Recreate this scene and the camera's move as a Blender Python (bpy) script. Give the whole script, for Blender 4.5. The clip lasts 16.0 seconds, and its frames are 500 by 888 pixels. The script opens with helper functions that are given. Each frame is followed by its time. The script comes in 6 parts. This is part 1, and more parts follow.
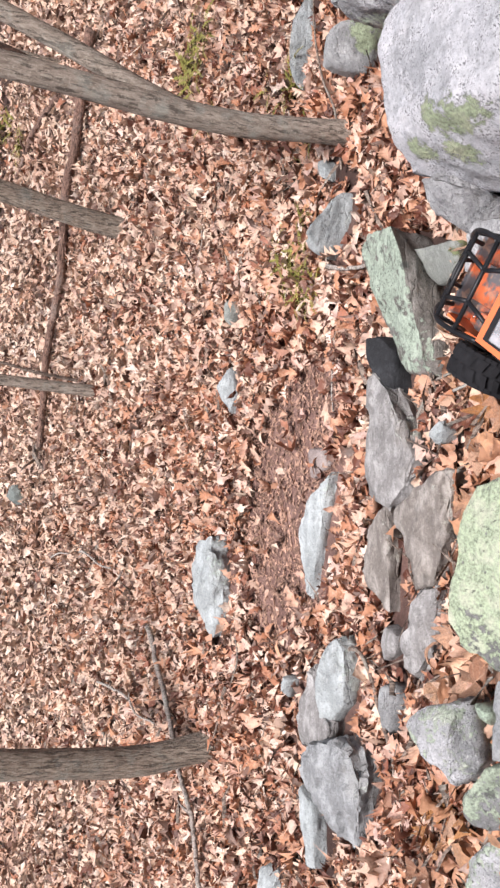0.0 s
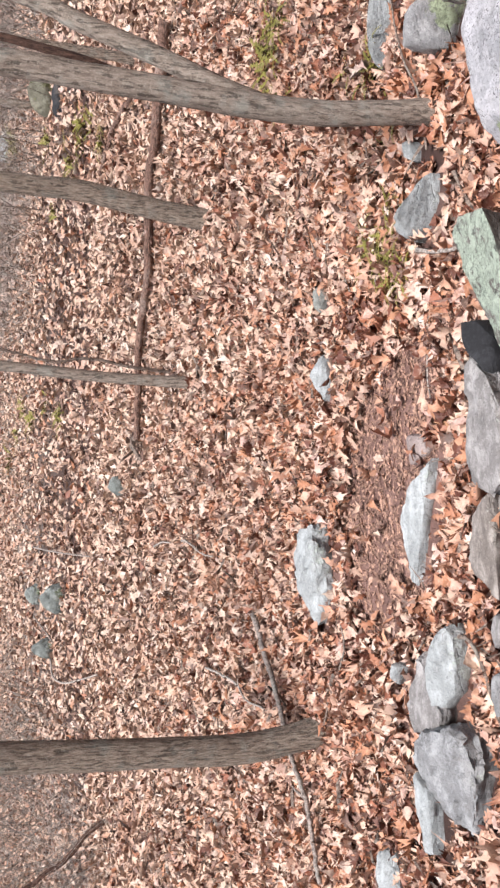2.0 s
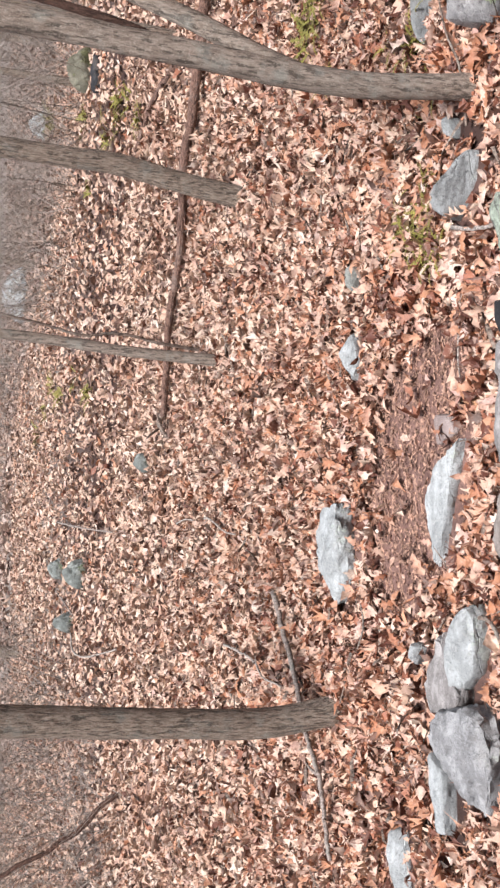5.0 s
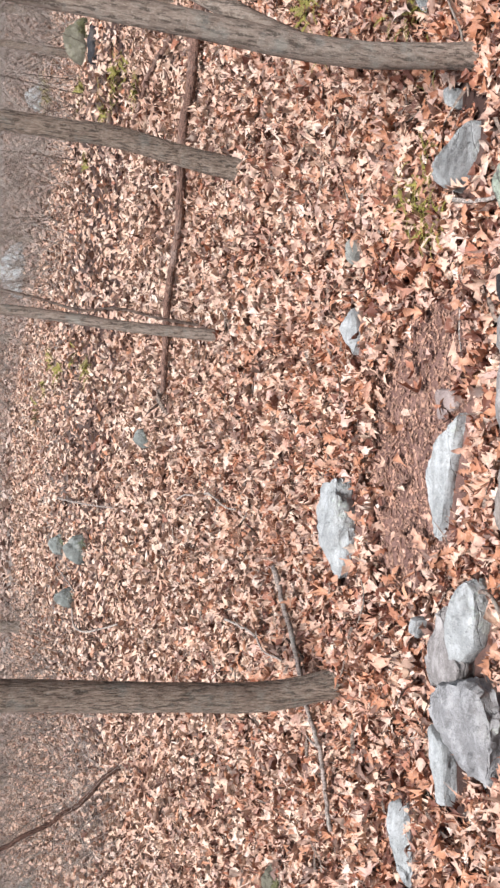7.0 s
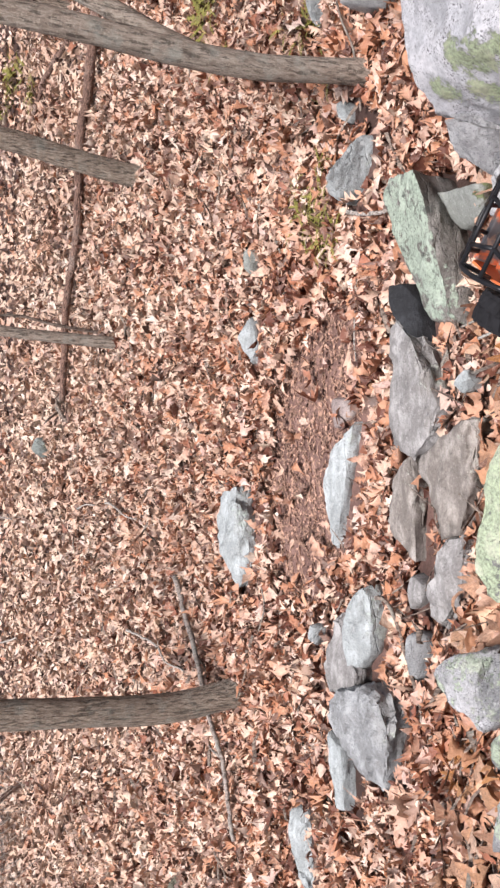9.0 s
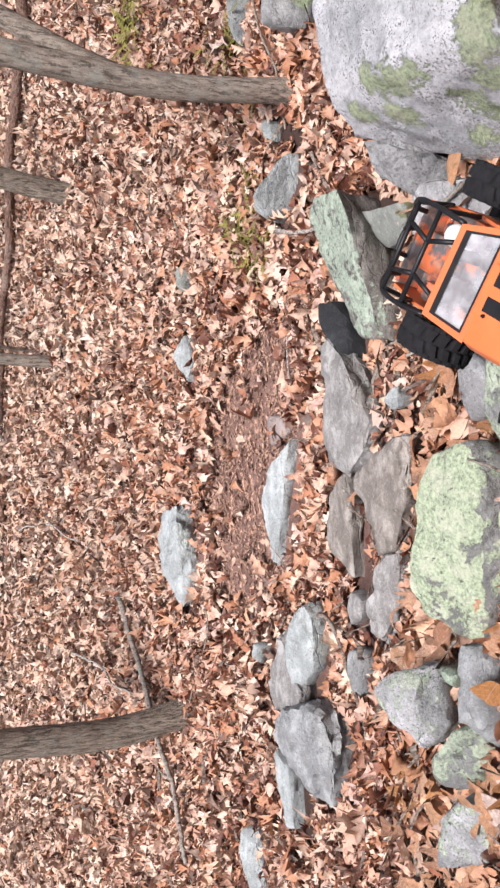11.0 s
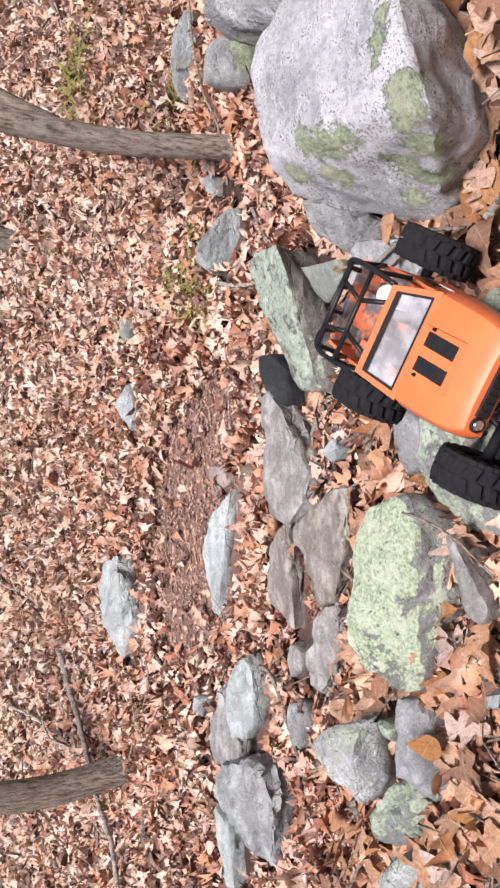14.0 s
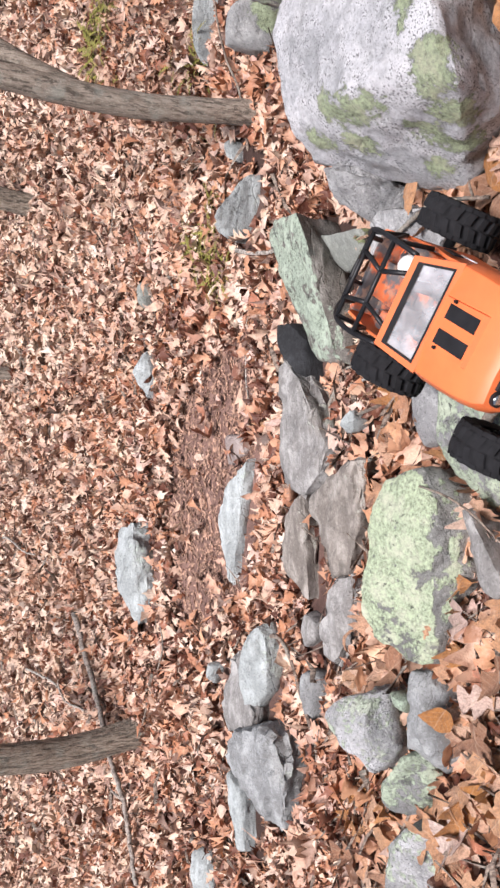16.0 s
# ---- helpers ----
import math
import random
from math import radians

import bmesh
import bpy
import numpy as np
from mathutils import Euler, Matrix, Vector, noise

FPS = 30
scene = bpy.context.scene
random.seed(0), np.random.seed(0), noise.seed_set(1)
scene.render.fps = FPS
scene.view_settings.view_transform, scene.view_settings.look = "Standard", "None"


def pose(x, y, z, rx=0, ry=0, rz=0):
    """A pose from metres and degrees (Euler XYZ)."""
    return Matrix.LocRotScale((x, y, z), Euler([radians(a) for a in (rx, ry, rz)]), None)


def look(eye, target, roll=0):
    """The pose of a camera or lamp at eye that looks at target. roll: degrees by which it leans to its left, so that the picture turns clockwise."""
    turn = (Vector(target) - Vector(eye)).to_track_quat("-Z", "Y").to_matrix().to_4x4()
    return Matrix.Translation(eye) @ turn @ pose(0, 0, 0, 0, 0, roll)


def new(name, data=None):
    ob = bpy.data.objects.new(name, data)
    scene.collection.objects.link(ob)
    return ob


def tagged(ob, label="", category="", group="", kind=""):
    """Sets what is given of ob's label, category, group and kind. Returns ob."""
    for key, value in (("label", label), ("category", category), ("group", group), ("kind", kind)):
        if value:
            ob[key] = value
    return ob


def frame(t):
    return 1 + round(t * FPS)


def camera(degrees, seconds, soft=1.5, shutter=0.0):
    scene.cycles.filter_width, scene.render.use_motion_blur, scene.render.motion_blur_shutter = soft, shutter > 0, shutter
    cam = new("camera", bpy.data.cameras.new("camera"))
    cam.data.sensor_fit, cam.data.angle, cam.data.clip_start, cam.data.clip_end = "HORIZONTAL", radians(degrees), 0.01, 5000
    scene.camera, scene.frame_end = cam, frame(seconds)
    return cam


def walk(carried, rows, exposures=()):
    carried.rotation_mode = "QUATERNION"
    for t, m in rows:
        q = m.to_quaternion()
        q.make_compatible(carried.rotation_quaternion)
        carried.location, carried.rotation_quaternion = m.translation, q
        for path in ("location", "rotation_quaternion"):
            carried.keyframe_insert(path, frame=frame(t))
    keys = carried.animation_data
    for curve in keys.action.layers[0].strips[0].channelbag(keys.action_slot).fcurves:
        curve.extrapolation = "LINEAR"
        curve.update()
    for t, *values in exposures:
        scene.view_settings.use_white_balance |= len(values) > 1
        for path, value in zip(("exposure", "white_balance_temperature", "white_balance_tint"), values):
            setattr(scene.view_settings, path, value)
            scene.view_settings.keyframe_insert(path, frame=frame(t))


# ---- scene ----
EXPOSURES = ((0.0, 0.37), (8.2, 0.37), (10.3, 0.35), (16.0, 0.35))
cam = camera(31.44, 16.0, 2.55)
walk(cam, [
    (0.0, pose(-0.0001, -0.0000, 1.2000, 7.366, 65.784, -81.933)),
    (0.3, pose(0.0202, -0.0040, 1.2110, 11.905, 66.500, -79.636)),
    (0.5, pose(0.0338, -0.0066, 1.2183, 9.711, 67.881, -81.615)),
    (0.8, pose(0.0345, -0.0054, 1.2182, 4.025, 70.158, -85.868)),
    (1.0, pose(0.0349, -0.0046, 1.2182, -0.120, 70.389, -89.583)),
    (1.3, pose(0.0376, -0.0045, 1.2184, -2.419, 70.756, -91.972)),
    (1.5, pose(0.0394, -0.0045, 1.2185, -1.451, 70.774, -90.617)),
    (1.8, pose(0.0412, -0.0025, 1.2177, -0.527, 71.344, -89.194)),
    (2.0, pose(0.0424, -0.0012, 1.2171, -0.837, 71.874, -89.121)),
    (2.3, pose(0.0396, -0.0003, 1.2212, -1.879, 72.204, -89.908)),
    (2.5, pose(0.0377, 0.0003, 1.2239, 1.399, 72.233, -86.926)),
    (2.8, pose(0.0359, 0.0017, 1.2211, 1.851, 71.690, -87.123)),
    (3.0, pose(0.0347, 0.0027, 1.2193, 0.646, 71.110, -87.585)),
    (3.3, pose(0.0280, 0.0033, 1.2213, -0.576, 71.167, -89.095)),
    (3.5, pose(0.0235, 0.0037, 1.2227, 2.060, 71.445, -86.402)),
    (3.8, pose(0.0195, -0.0004, 1.2195, 1.977, 71.699, -86.781)),
    (4.0, pose(0.0168, -0.0032, 1.2173, 1.243, 72.012, -87.391)),
    (4.3, pose(0.0111, -0.0006, 1.2162, 0.139, 72.895, -88.029)),
    (4.5, pose(0.0073, 0.0011, 1.2154, 1.817, 73.362, -86.042)),
    (4.7, pose(0.0073, 0.0011, 1.2154, 4.099, 73.447, -83.459)),
    (6.8, pose(0.0052, 0.0045, 1.2185, 3.044, 73.722, -82.227)),
    (7.0, pose(0.0056, 0.0070, 1.2165, 2.979, 73.450, -82.538)),
    (7.3, pose(0.0088, 0.0038, 1.2129, 3.267, 71.670, -82.826)),
    (7.5, pose(0.0109, 0.0017, 1.2105, 3.865, 71.229, -82.452)),
    (7.8, pose(0.0115, 0.0021, 1.2087, 3.881, 69.893, -82.287)),
    (8.0, pose(0.0119, 0.0023, 1.2075, 3.796, 69.489, -82.159)),
    (8.2, pose(0.0021, 0.0032, 1.2043, 3.626, 68.359, -81.995)),
    (10.3, pose(0.0410, 0.0200, 1.1882, -2.208, 65.849, -89.531)),
    (10.5, pose(0.0397, 0.0140, 1.1757, -2.673, 64.498, -89.797)),
    (10.8, pose(0.0427, 0.0109, 1.1721, -2.889, 63.964, -89.950)),
    (11.0, pose(0.0447, 0.0088, 1.1697, -2.406, 63.846, -89.427)),
    (11.3, pose(0.0511, 0.0051, 1.1681, -0.567, 62.366, -88.316)),
    (11.5, pose(0.0554, 0.0026, 1.1670, 0.226, 61.601, -88.022)),
    (11.8, pose(0.0595, -0.0012, 1.1623, 0.865, 60.267, -87.761)),
    (12.0, pose(0.0623, -0.0037, 1.1591, 0.781, 60.306, -87.772)),
    (12.3, pose(0.0627, -0.0048, 1.1583, 0.357, 60.323, -88.220)),
    (12.5, pose(0.0630, -0.0056, 1.1577, 0.135, 60.548, -88.662)),
    (12.8, pose(0.0629, -0.0064, 1.1572, -0.178, 60.557, -89.208)),
    (13.0, pose(0.0628, -0.0069, 1.1568, 0.187, 60.426, -89.044)),
    (13.3, pose(0.0624, -0.0044, 1.1566, 0.479, 60.406, -89.127)),
    (13.5, pose(0.0621, -0.0028, 1.1565, 0.779, 60.484, -88.964)),
    (13.8, pose(0.0604, -0.0021, 1.1559, 0.988, 60.443, -88.780)),
    (14.0, pose(0.0592, -0.0017, 1.1555, 0.906, 60.476, -88.963)),
    (14.3, pose(0.0596, -0.0006, 1.1523, 0.838, 60.742, -88.915)),
    (14.5, pose(0.0599, 0.0001, 1.1501, 0.472, 61.322, -88.958)),
    (14.8, pose(0.0592, 0.0041, 1.1545, 0.555, 63.168, -88.156)),
    (15.0, pose(0.0588, 0.0067, 1.1574, 0.169, 62.574, -88.447)),
    (15.3, pose(0.0602, 0.0056, 1.1555, -0.933, 62.772, -89.631)),
    (15.5, pose(0.0612, 0.0049, 1.1542, -0.835, 62.340, -88.959)),
    (15.8, pose(0.0626, 0.0046, 1.1529, -0.176, 61.843, -87.897)),
    (16.0, pose(0.0636, 0.0044, 1.1521, 0.373, 61.546, -87.209)),
], EXPOSURES)
# ---- world and light: thin bright overcast over a bare wood ----
SUN_UP, SUN_FROM = 68.0, 188.0
world = bpy.data.worlds.new("sky")
scene.world = world
world.use_nodes = True
wn = world.node_tree
sky = wn.nodes.new("ShaderNodeTexSky")
sky.sky_type, sky.sun_disc = "NISHITA", False
sky.sun_elevation, sky.sun_rotation = radians(SUN_UP), radians(SUN_FROM)
sky.air_density, sky.dust_density = 1.0, 4.0
wn.links.new(sky.outputs[0], wn.nodes["Background"].inputs[0])
wn.nodes["Background"].inputs[1].default_value = 0.05
sun_data = bpy.data.lights.new("sun", "SUN")
sun_data.energy, sun_data.angle, sun_data.color = 5.0, radians(18), (1.0, 0.948, 0.970)
sun = new("sun", sun_data)
a, e = radians(SUN_FROM), radians(SUN_UP)
sun.matrix_world = look((math.sin(a) * math.cos(e) * 20, math.cos(a) * math.cos(e) * 20, math.sin(e) * 20), (0, 0, 0))
RNG = np.random.default_rng(7)


# ---- materials ----
class Mat:
    """A small builder for node materials."""

    def __init__(self, name, rough=0.7, metal=0.0, space="Object"):
        self.m = bpy.data.materials.new(name)
        self.m.use_nodes = True
        self.t = self.m.node_tree
        self.b = self.t.nodes["Principled BSDF"]
        self.b.inputs["Roughness"].default_value = rough
        self.b.inputs["Metallic"].default_value = metal
        self.co = self.t.nodes.new("ShaderNodeTexCoord").outputs[space]

    def node(self, kind, **sets):
        n = self.t.nodes.new(kind)
        for k, v in sets.items():
            n.inputs[k].default_value = v
        return n

    def link(self, a, b):
        self.t.links.new(a, b)

    def scaled(self, sx, sy, sz):
        n = self.node("ShaderNodeMapping", Scale=(sx, sy, sz))
        self.link(self.co, n.inputs["Vector"])
        return n.outputs[0]

    def noise(self, scale, detail=4.0, rough=0.55, vec=None):
        n = self.node("ShaderNodeTexNoise", Scale=scale, Detail=detail, Roughness=rough)
        self.link(vec or self.co, n.inputs["Vector"])
        return n.outputs[0]

    def voronoi(self, scale, vec=None, out="Distance"):
        n = self.node("ShaderNodeTexVoronoi", Scale=scale)
        self.link(vec or self.co, n.inputs["Vector"])
        return n.outputs[out]

    def ramp(self, fac, stops):
        n = self.t.nodes.new("ShaderNodeValToRGB")
        r = n.color_ramp
        while len(r.elements) < len(stops):
            r.elements.new(0.5)
        for el, (p, c) in zip(r.elements, stops):
            el.position = p
            el.color = (*c, 1) if len(c) == 3 else c
        self.link(fac, n.inputs[0])
        return n.outputs[0]

    def mask(self, fac, lo, hi):
        n = self.node("ShaderNodeMapRange")
        n.inputs["From Min"].default_value, n.inputs["From Max"].default_value = lo, hi
        self.link(fac, n.inputs["Value"])
        return n.outputs[0]

    def math(self, op, a, b):
        n = self.t.nodes.new("ShaderNodeMath")
        n.operation = op
        for i, v in enumerate((a, b)):
            if isinstance(v, (int, float)):
                n.inputs[i].default_value = v
            else:
                self.link(v, n.inputs[i])
        return n.outputs[0]

    def mix(self, fac, a, b, mode="MIX"):
        n = self.t.nodes.new("ShaderNodeMix")
        n.data_type, n.blend_type = "RGBA", mode
        for i, v in ((0, fac), (6, a), (7, b)):
            if isinstance(v, (int, float)):
                n.inputs[i].default_value = v
            elif isinstance(v, tuple):
                n.inputs[i].default_value = (*v, 1)
            else:
                self.link(v, n.inputs[i])
        return n.outputs[2]

    def color(self, c):
        if isinstance(c, tuple):
            self.b.inputs["Base Color"].default_value = (*c, 1)
        else:
            self.link(c, self.b.inputs["Base Color"])
        return self

    def bump(self, h, strength=0.4, dist=0.01):
        n = self.node("ShaderNodeBump", Strength=strength, Distance=dist)
        self.link(h, n.inputs["Height"])
        self.link(n.outputs[0], self.b.inputs["Normal"])
        return self


def leaf_material(name, bleached=0.0, faded=(0.66, 0.575, 0.525), veins=False):
    k = Mat(name, 0.55)
    g = k.t.nodes.new("ShaderNodeNewGeometry").outputs["Random Per Island"]
    o = k.t.nodes.new("ShaderNodeObjectInfo").outputs["Random"]
    f = k.math("FRACT", k.math("ADD", g, o), 0.0)
    # the darkest stops stand in for shade in the gaps between leaves
    c = k.ramp(f, [(0.0, (0.050, 0.016, 0.011)), (0.19, (0.11, 0.036, 0.022)), (0.25, (0.33, 0.145, 0.092)), (0.36, (0.44, 0.225, 0.125)), (0.50, (0.56, 0.335, 0.21)),
                   (0.64, (0.66, 0.45, 0.335)), (0.80, (0.77, 0.61, 0.505)), (0.93, (0.77, 0.67, 0.63)), (1.0, (0.42, 0.195, 0.105))])
    # dark leaves, partly rot and partly painted gap shade, are tinted least
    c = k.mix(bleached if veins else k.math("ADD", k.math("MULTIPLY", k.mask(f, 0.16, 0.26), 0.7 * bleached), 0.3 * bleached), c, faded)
    c = k.mix(k.math("MULTIPLY", k.mask(k.noise(38, 6, 0.7), 0.48, 0.68), 0.7), c, (0.18, 0.078, 0.046))
    c = k.mix(k.math("MULTIPLY", k.mask(k.noise(75, 5, 0.7), 0.54, 0.7), 0.5), c, (0.70, 0.56, 0.47))
    # damp rusty drifts among the dry pale ones
    drift = k.noise(2.3, 4, 0.6)
    c = k.mix(k.math("MULTIPLY", k.mask(drift, 0.50, 0.66), 0.0 if veins else 0.6), c, (0.80, 0.62, 0.52), "MULTIPLY")
    c = k.mix(0.3, c, k.ramp(k.noise(14, 2), [(0.3, (0.2, 0.1, 0.07)), (0.7, (0.8, 0.62, 0.5))]), "OVERLAY")
    relief = k.math("ADD", k.noise(220, 3), k.noise(70, 4))
    if veins:
        # midrib along y and slanting side veins of a leaf one unit long
        xyz = k.t.nodes.new("ShaderNodeSeparateXYZ")
        k.link(k.co, xyz.inputs[0])
        ax = k.math("ABSOLUTE", xyz.outputs[0], 0.0)
        saw = k.math("FRACT", k.math("MULTIPLY", k.math("SUBTRACT", xyz.outputs[1], k.math("MULTIPLY", ax, 0.8)), 7.5), 0.0)
        side = k.mask(k.math("ABSOLUTE", k.math("SUBTRACT", saw, 0.5), 0.0), 0.09, 0.03)
        vein = k.math("MAXIMUM", k.mask(ax, 0.016, 0.006), k.math("MULTIPLY", side, 0.6))
        c = k.mix(k.math("MULTIPLY", vein, 0.35), c, (0.62, 0.46, 0.34))
        c = k.mix(k.math("MULTIPLY", k.mask(k.noise(5, 6, 0.7), 0.5, 0.68), 0.6), c, (0.15, 0.07, 0.045))
        relief = k.math("ADD", relief, vein)
    k.color(c)
    k.bump(relief, 0.5, 0.02 if veins else 0.004)
    # a thin leaf lets some light through
    tr = k.t.nodes.new("ShaderNodeBsdfTranslucent")
    k.link(c, tr.inputs[0])
    mx = k.t.nodes.new("ShaderNodeMixShader")
    mx.inputs[0].default_value = 0.12
    k.link(k.b.outputs[0], mx.inputs[1])
    k.link(tr.outputs[0], mx.inputs[2])
    k.link(mx.outputs[0], k.t.nodes["Material Output"].inputs["Surface"])
    return k.m


def soil_material():
    k = Mat("leaf_mould", 0.9)
    n = k.noise(9, 6)
    c = k.ramp(n, [(0.3, (0.10, 0.053, 0.044)), (0.55, (0.235, 0.136, 0.112)), (0.75, (0.37, 0.235, 0.195))])
    c = k.mix(k.math("MULTIPLY", k.mask(k.noise(160, 4, 0.8), 0.52, 0.62), 0.55), c, (0.045, 0.025, 0.02))
    c = k.mix(k.math("MULTIPLY", k.mask(k.noise(120, 5, 0.8), 0.57, 0.66), 0.6), c, (0.44, 0.28, 0.21))
    # dry bare soil about one place; elsewhere humus painted darker for shade between leaves
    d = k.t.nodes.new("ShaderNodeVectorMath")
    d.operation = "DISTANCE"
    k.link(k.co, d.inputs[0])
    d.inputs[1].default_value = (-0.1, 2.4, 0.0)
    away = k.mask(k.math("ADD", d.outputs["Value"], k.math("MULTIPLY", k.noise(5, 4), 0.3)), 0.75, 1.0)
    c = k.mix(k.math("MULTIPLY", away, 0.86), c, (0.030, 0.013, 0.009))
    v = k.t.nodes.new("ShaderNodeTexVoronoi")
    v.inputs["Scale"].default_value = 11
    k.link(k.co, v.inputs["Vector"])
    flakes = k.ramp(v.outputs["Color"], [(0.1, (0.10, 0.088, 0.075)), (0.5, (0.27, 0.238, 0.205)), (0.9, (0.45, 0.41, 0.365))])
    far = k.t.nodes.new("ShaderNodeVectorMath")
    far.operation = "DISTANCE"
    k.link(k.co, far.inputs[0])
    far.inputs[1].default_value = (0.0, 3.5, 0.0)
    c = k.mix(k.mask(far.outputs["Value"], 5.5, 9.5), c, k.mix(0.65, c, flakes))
    k.color(c)
    k.bump(k.noise(120, 6, 0.7), 0.8, 0.012)
    return k.m


def rock_material(name, dark, light, lichen=0.0, lichen_col=(0.42, 0.50, 0.30), speck=0.5, streak=1.0, spots=(), up=None, cracks=0.35, scale=1.0, stains=0.45, relief=0.8, discs=0.4, chip=0.35, white=0.0, lift=0.5):
    """Weathered stone: clouded greys, mineral specks, stains, pale discs and crusts of lichen, at chance or about given spots (x, y, z, radius); up: the crust keeps to faces that look up at least so far."""
    k = Mat(name, 0.85)
    vec = k.scaled(1, streak, streak)
    soft = k.scaled(1, 1 + 0.35 * (streak - 1), 1 + 0.35 * (streak - 1))
    edge = k.noise(55 * scale, 7, 0.8)
    rag = k.math("MULTIPLY", k.math("SUBTRACT", edge, 0.5), 0.55)
    n = k.noise(6 * scale, 10, 0.68, vec)
    c = k.ramp(n, [(0.28, tuple(v * 0.75 for v in dark)), (0.46, dark), (0.58, light), (0.74, tuple(v * 1.15 for v in light))])
    mid = k.noise(30 * scale, 8, 0.75, soft)
    c = k.mix(k.math("MULTIPLY", k.mask(mid, 0.50, 0.66), 0.6), c, tuple(v * 0.62 for v in dark))
    fine = k.noise(190 * scale, 4, 0.75)
    c = k.mix(k.math("MULTIPLY", k.mask(fine, 0.55, 0.60), speck), c, tuple(v * 0.25 for v in dark))
    pale = k.noise(110 * scale, 5, 0.75)
    c = k.mix(k.math("MULTIPLY", k.mask(pale, 0.54, 0.66), speck * 0.8), c, tuple(min(0.78, v * 1.5) for v in light))
    disc = k.mask(k.math("ADD", k.voronoi(10 * scale), k.math("MULTIPLY", rag, 0.55)), 0.24, 0.19)
    disc = k.math("MULTIPLY", disc, k.mask(k.noise(3.5 * scale, 3), 0.47, 0.55))
    c = k.mix(k.math("MULTIPLY", disc, discs), c, tuple(min(0.75, v * 1.25) for v in light))
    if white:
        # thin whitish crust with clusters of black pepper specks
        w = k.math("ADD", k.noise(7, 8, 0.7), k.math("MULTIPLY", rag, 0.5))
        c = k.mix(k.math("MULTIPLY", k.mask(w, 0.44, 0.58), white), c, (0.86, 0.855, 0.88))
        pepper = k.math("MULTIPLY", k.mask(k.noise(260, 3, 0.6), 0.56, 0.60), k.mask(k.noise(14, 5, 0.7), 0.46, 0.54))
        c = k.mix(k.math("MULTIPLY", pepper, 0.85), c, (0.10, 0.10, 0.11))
    stain = k.noise(3.2 * scale, 6, 0.65)
    c = k.mix(k.math("MULTIPLY", k.mask(stain, 0.52, 0.66), stains), c, (0.17, 0.135, 0.10))
    warp = k.t.nodes.new("ShaderNodeVectorMath")
    warp.operation = "MULTIPLY_ADD"
    wob = k.node("ShaderNodeTexNoise", Scale=9.0, Detail=5.0)
    k.link(vec, wob.inputs["Vector"])
    k.link(wob.outputs["Color"], warp.inputs[0])
    warp.inputs[1].default_value = (0.12, 0.12, 0.12)
    k.link(vec, warp.inputs[2])
    vo = k.node("ShaderNodeTexVoronoi", Scale=5.5 * scale)
    vo.feature = "DISTANCE_TO_EDGE"
    k.link(warp.outputs[0], vo.inputs["Vector"])
    crack = k.math("MULTIPLY", k.mask(vo.outputs["Distance"], 0.022, 0.004), k.mask(k.noise(4.0, 3), 0.46, 0.58))
    c = k.mix(k.math("MULTIPLY", crack, cracks), c, tuple(v * 0.22 for v in dark))
    m = None
    if lichen > 0:
        cover = k.math("ADD", k.noise(5.0 * scale, 7, 0.65), rag)
        lo = 0.80 - 0.52 * lichen
        m = k.mask(cover, lo, lo + 0.03)
        for x, y, z, r in spots:
            d = k.t.nodes.new("ShaderNodeVectorMath")
            d.operation = "DISTANCE"
            k.link(k.co, d.inputs[0])
            d.inputs[1].default_value = (x, y, z)
            near = k.math("ADD", k.math("DIVIDE", d.outputs["Value"], r), k.math("MULTIPLY", k.math("SUBTRACT", k.noise(24, 8, 0.75), 0.5), 3.4))
            m = k.math("MAXIMUM", m, k.mask(k.math("ADD", near, k.math("MULTIPLY", rag, 4.5)), 0.95, 0.80))
        if up is not None:
            nz = k.t.nodes.new("ShaderNodeSeparateXYZ")
            tc = k.t.nodes.new("ShaderNodeTexCoord")
            k.link(tc.outputs["Normal"], nz.inputs[0])
            face = k.math("ADD", nz.outputs[2], k.math("ADD", k.math("MULTIPLY", rag, 2.4), k.math("MULTIPLY", k.math("SUBTRACT", k.noise(13, 6, 0.7), 0.5), 3.4)))
            m = k.math("MULTIPLY", m, k.mask(face, up - 0.05, up + 0.05))
        lc = k.mix(k.mask(k.noise(150 * scale, 5, 0.75), 0.42, 0.62), tuple(min(0.7, v * 1.12) for v in lichen_col), tuple(v * 0.5 for v in lichen_col))
        lc = k.mix(k.mask(k.noise(18 * scale, 5, 0.7), 0.48, 0.66), lc, tuple(min(0.7, v * 1.3) for v in lichen_col))
        c = k.mix(k.math("MULTIPLY", m, 0.9), c, lc)
        holes = k.math("ADD", k.voronoi(15 * scale), k.math("MULTIPLY", k.math("SUBTRACT", edge, 0.5), 0.9))
        c = k.mix(k.math("MULTIPLY", k.mask(holes, 0.15, 0.10), 0.75 if lichen > 0.6 else 0.2), c, (0.09, 0.095, 0.085))
        freckle = k.math("MULTIPLY", k.mask(k.noise(95 * scale, 4, 0.7), 0.60, 0.64), k.mask(k.noise(7 * scale, 4), 0.42, 0.55))
        c = k.mix(k.math("MULTIPLY", freckle, 0.85 if lichen > 0.5 else 0.4), c, (0.06, 0.064, 0.06))
    k.color(c)
    # broken facets: small flat chips of uneven height
    chips = k.math("ADD", k.voronoi(16 * scale, warp.outputs[0], "Color"), k.math("MULTIPLY", k.voronoi(42 * scale, warp.outputs[0], "Color"), 0.45))
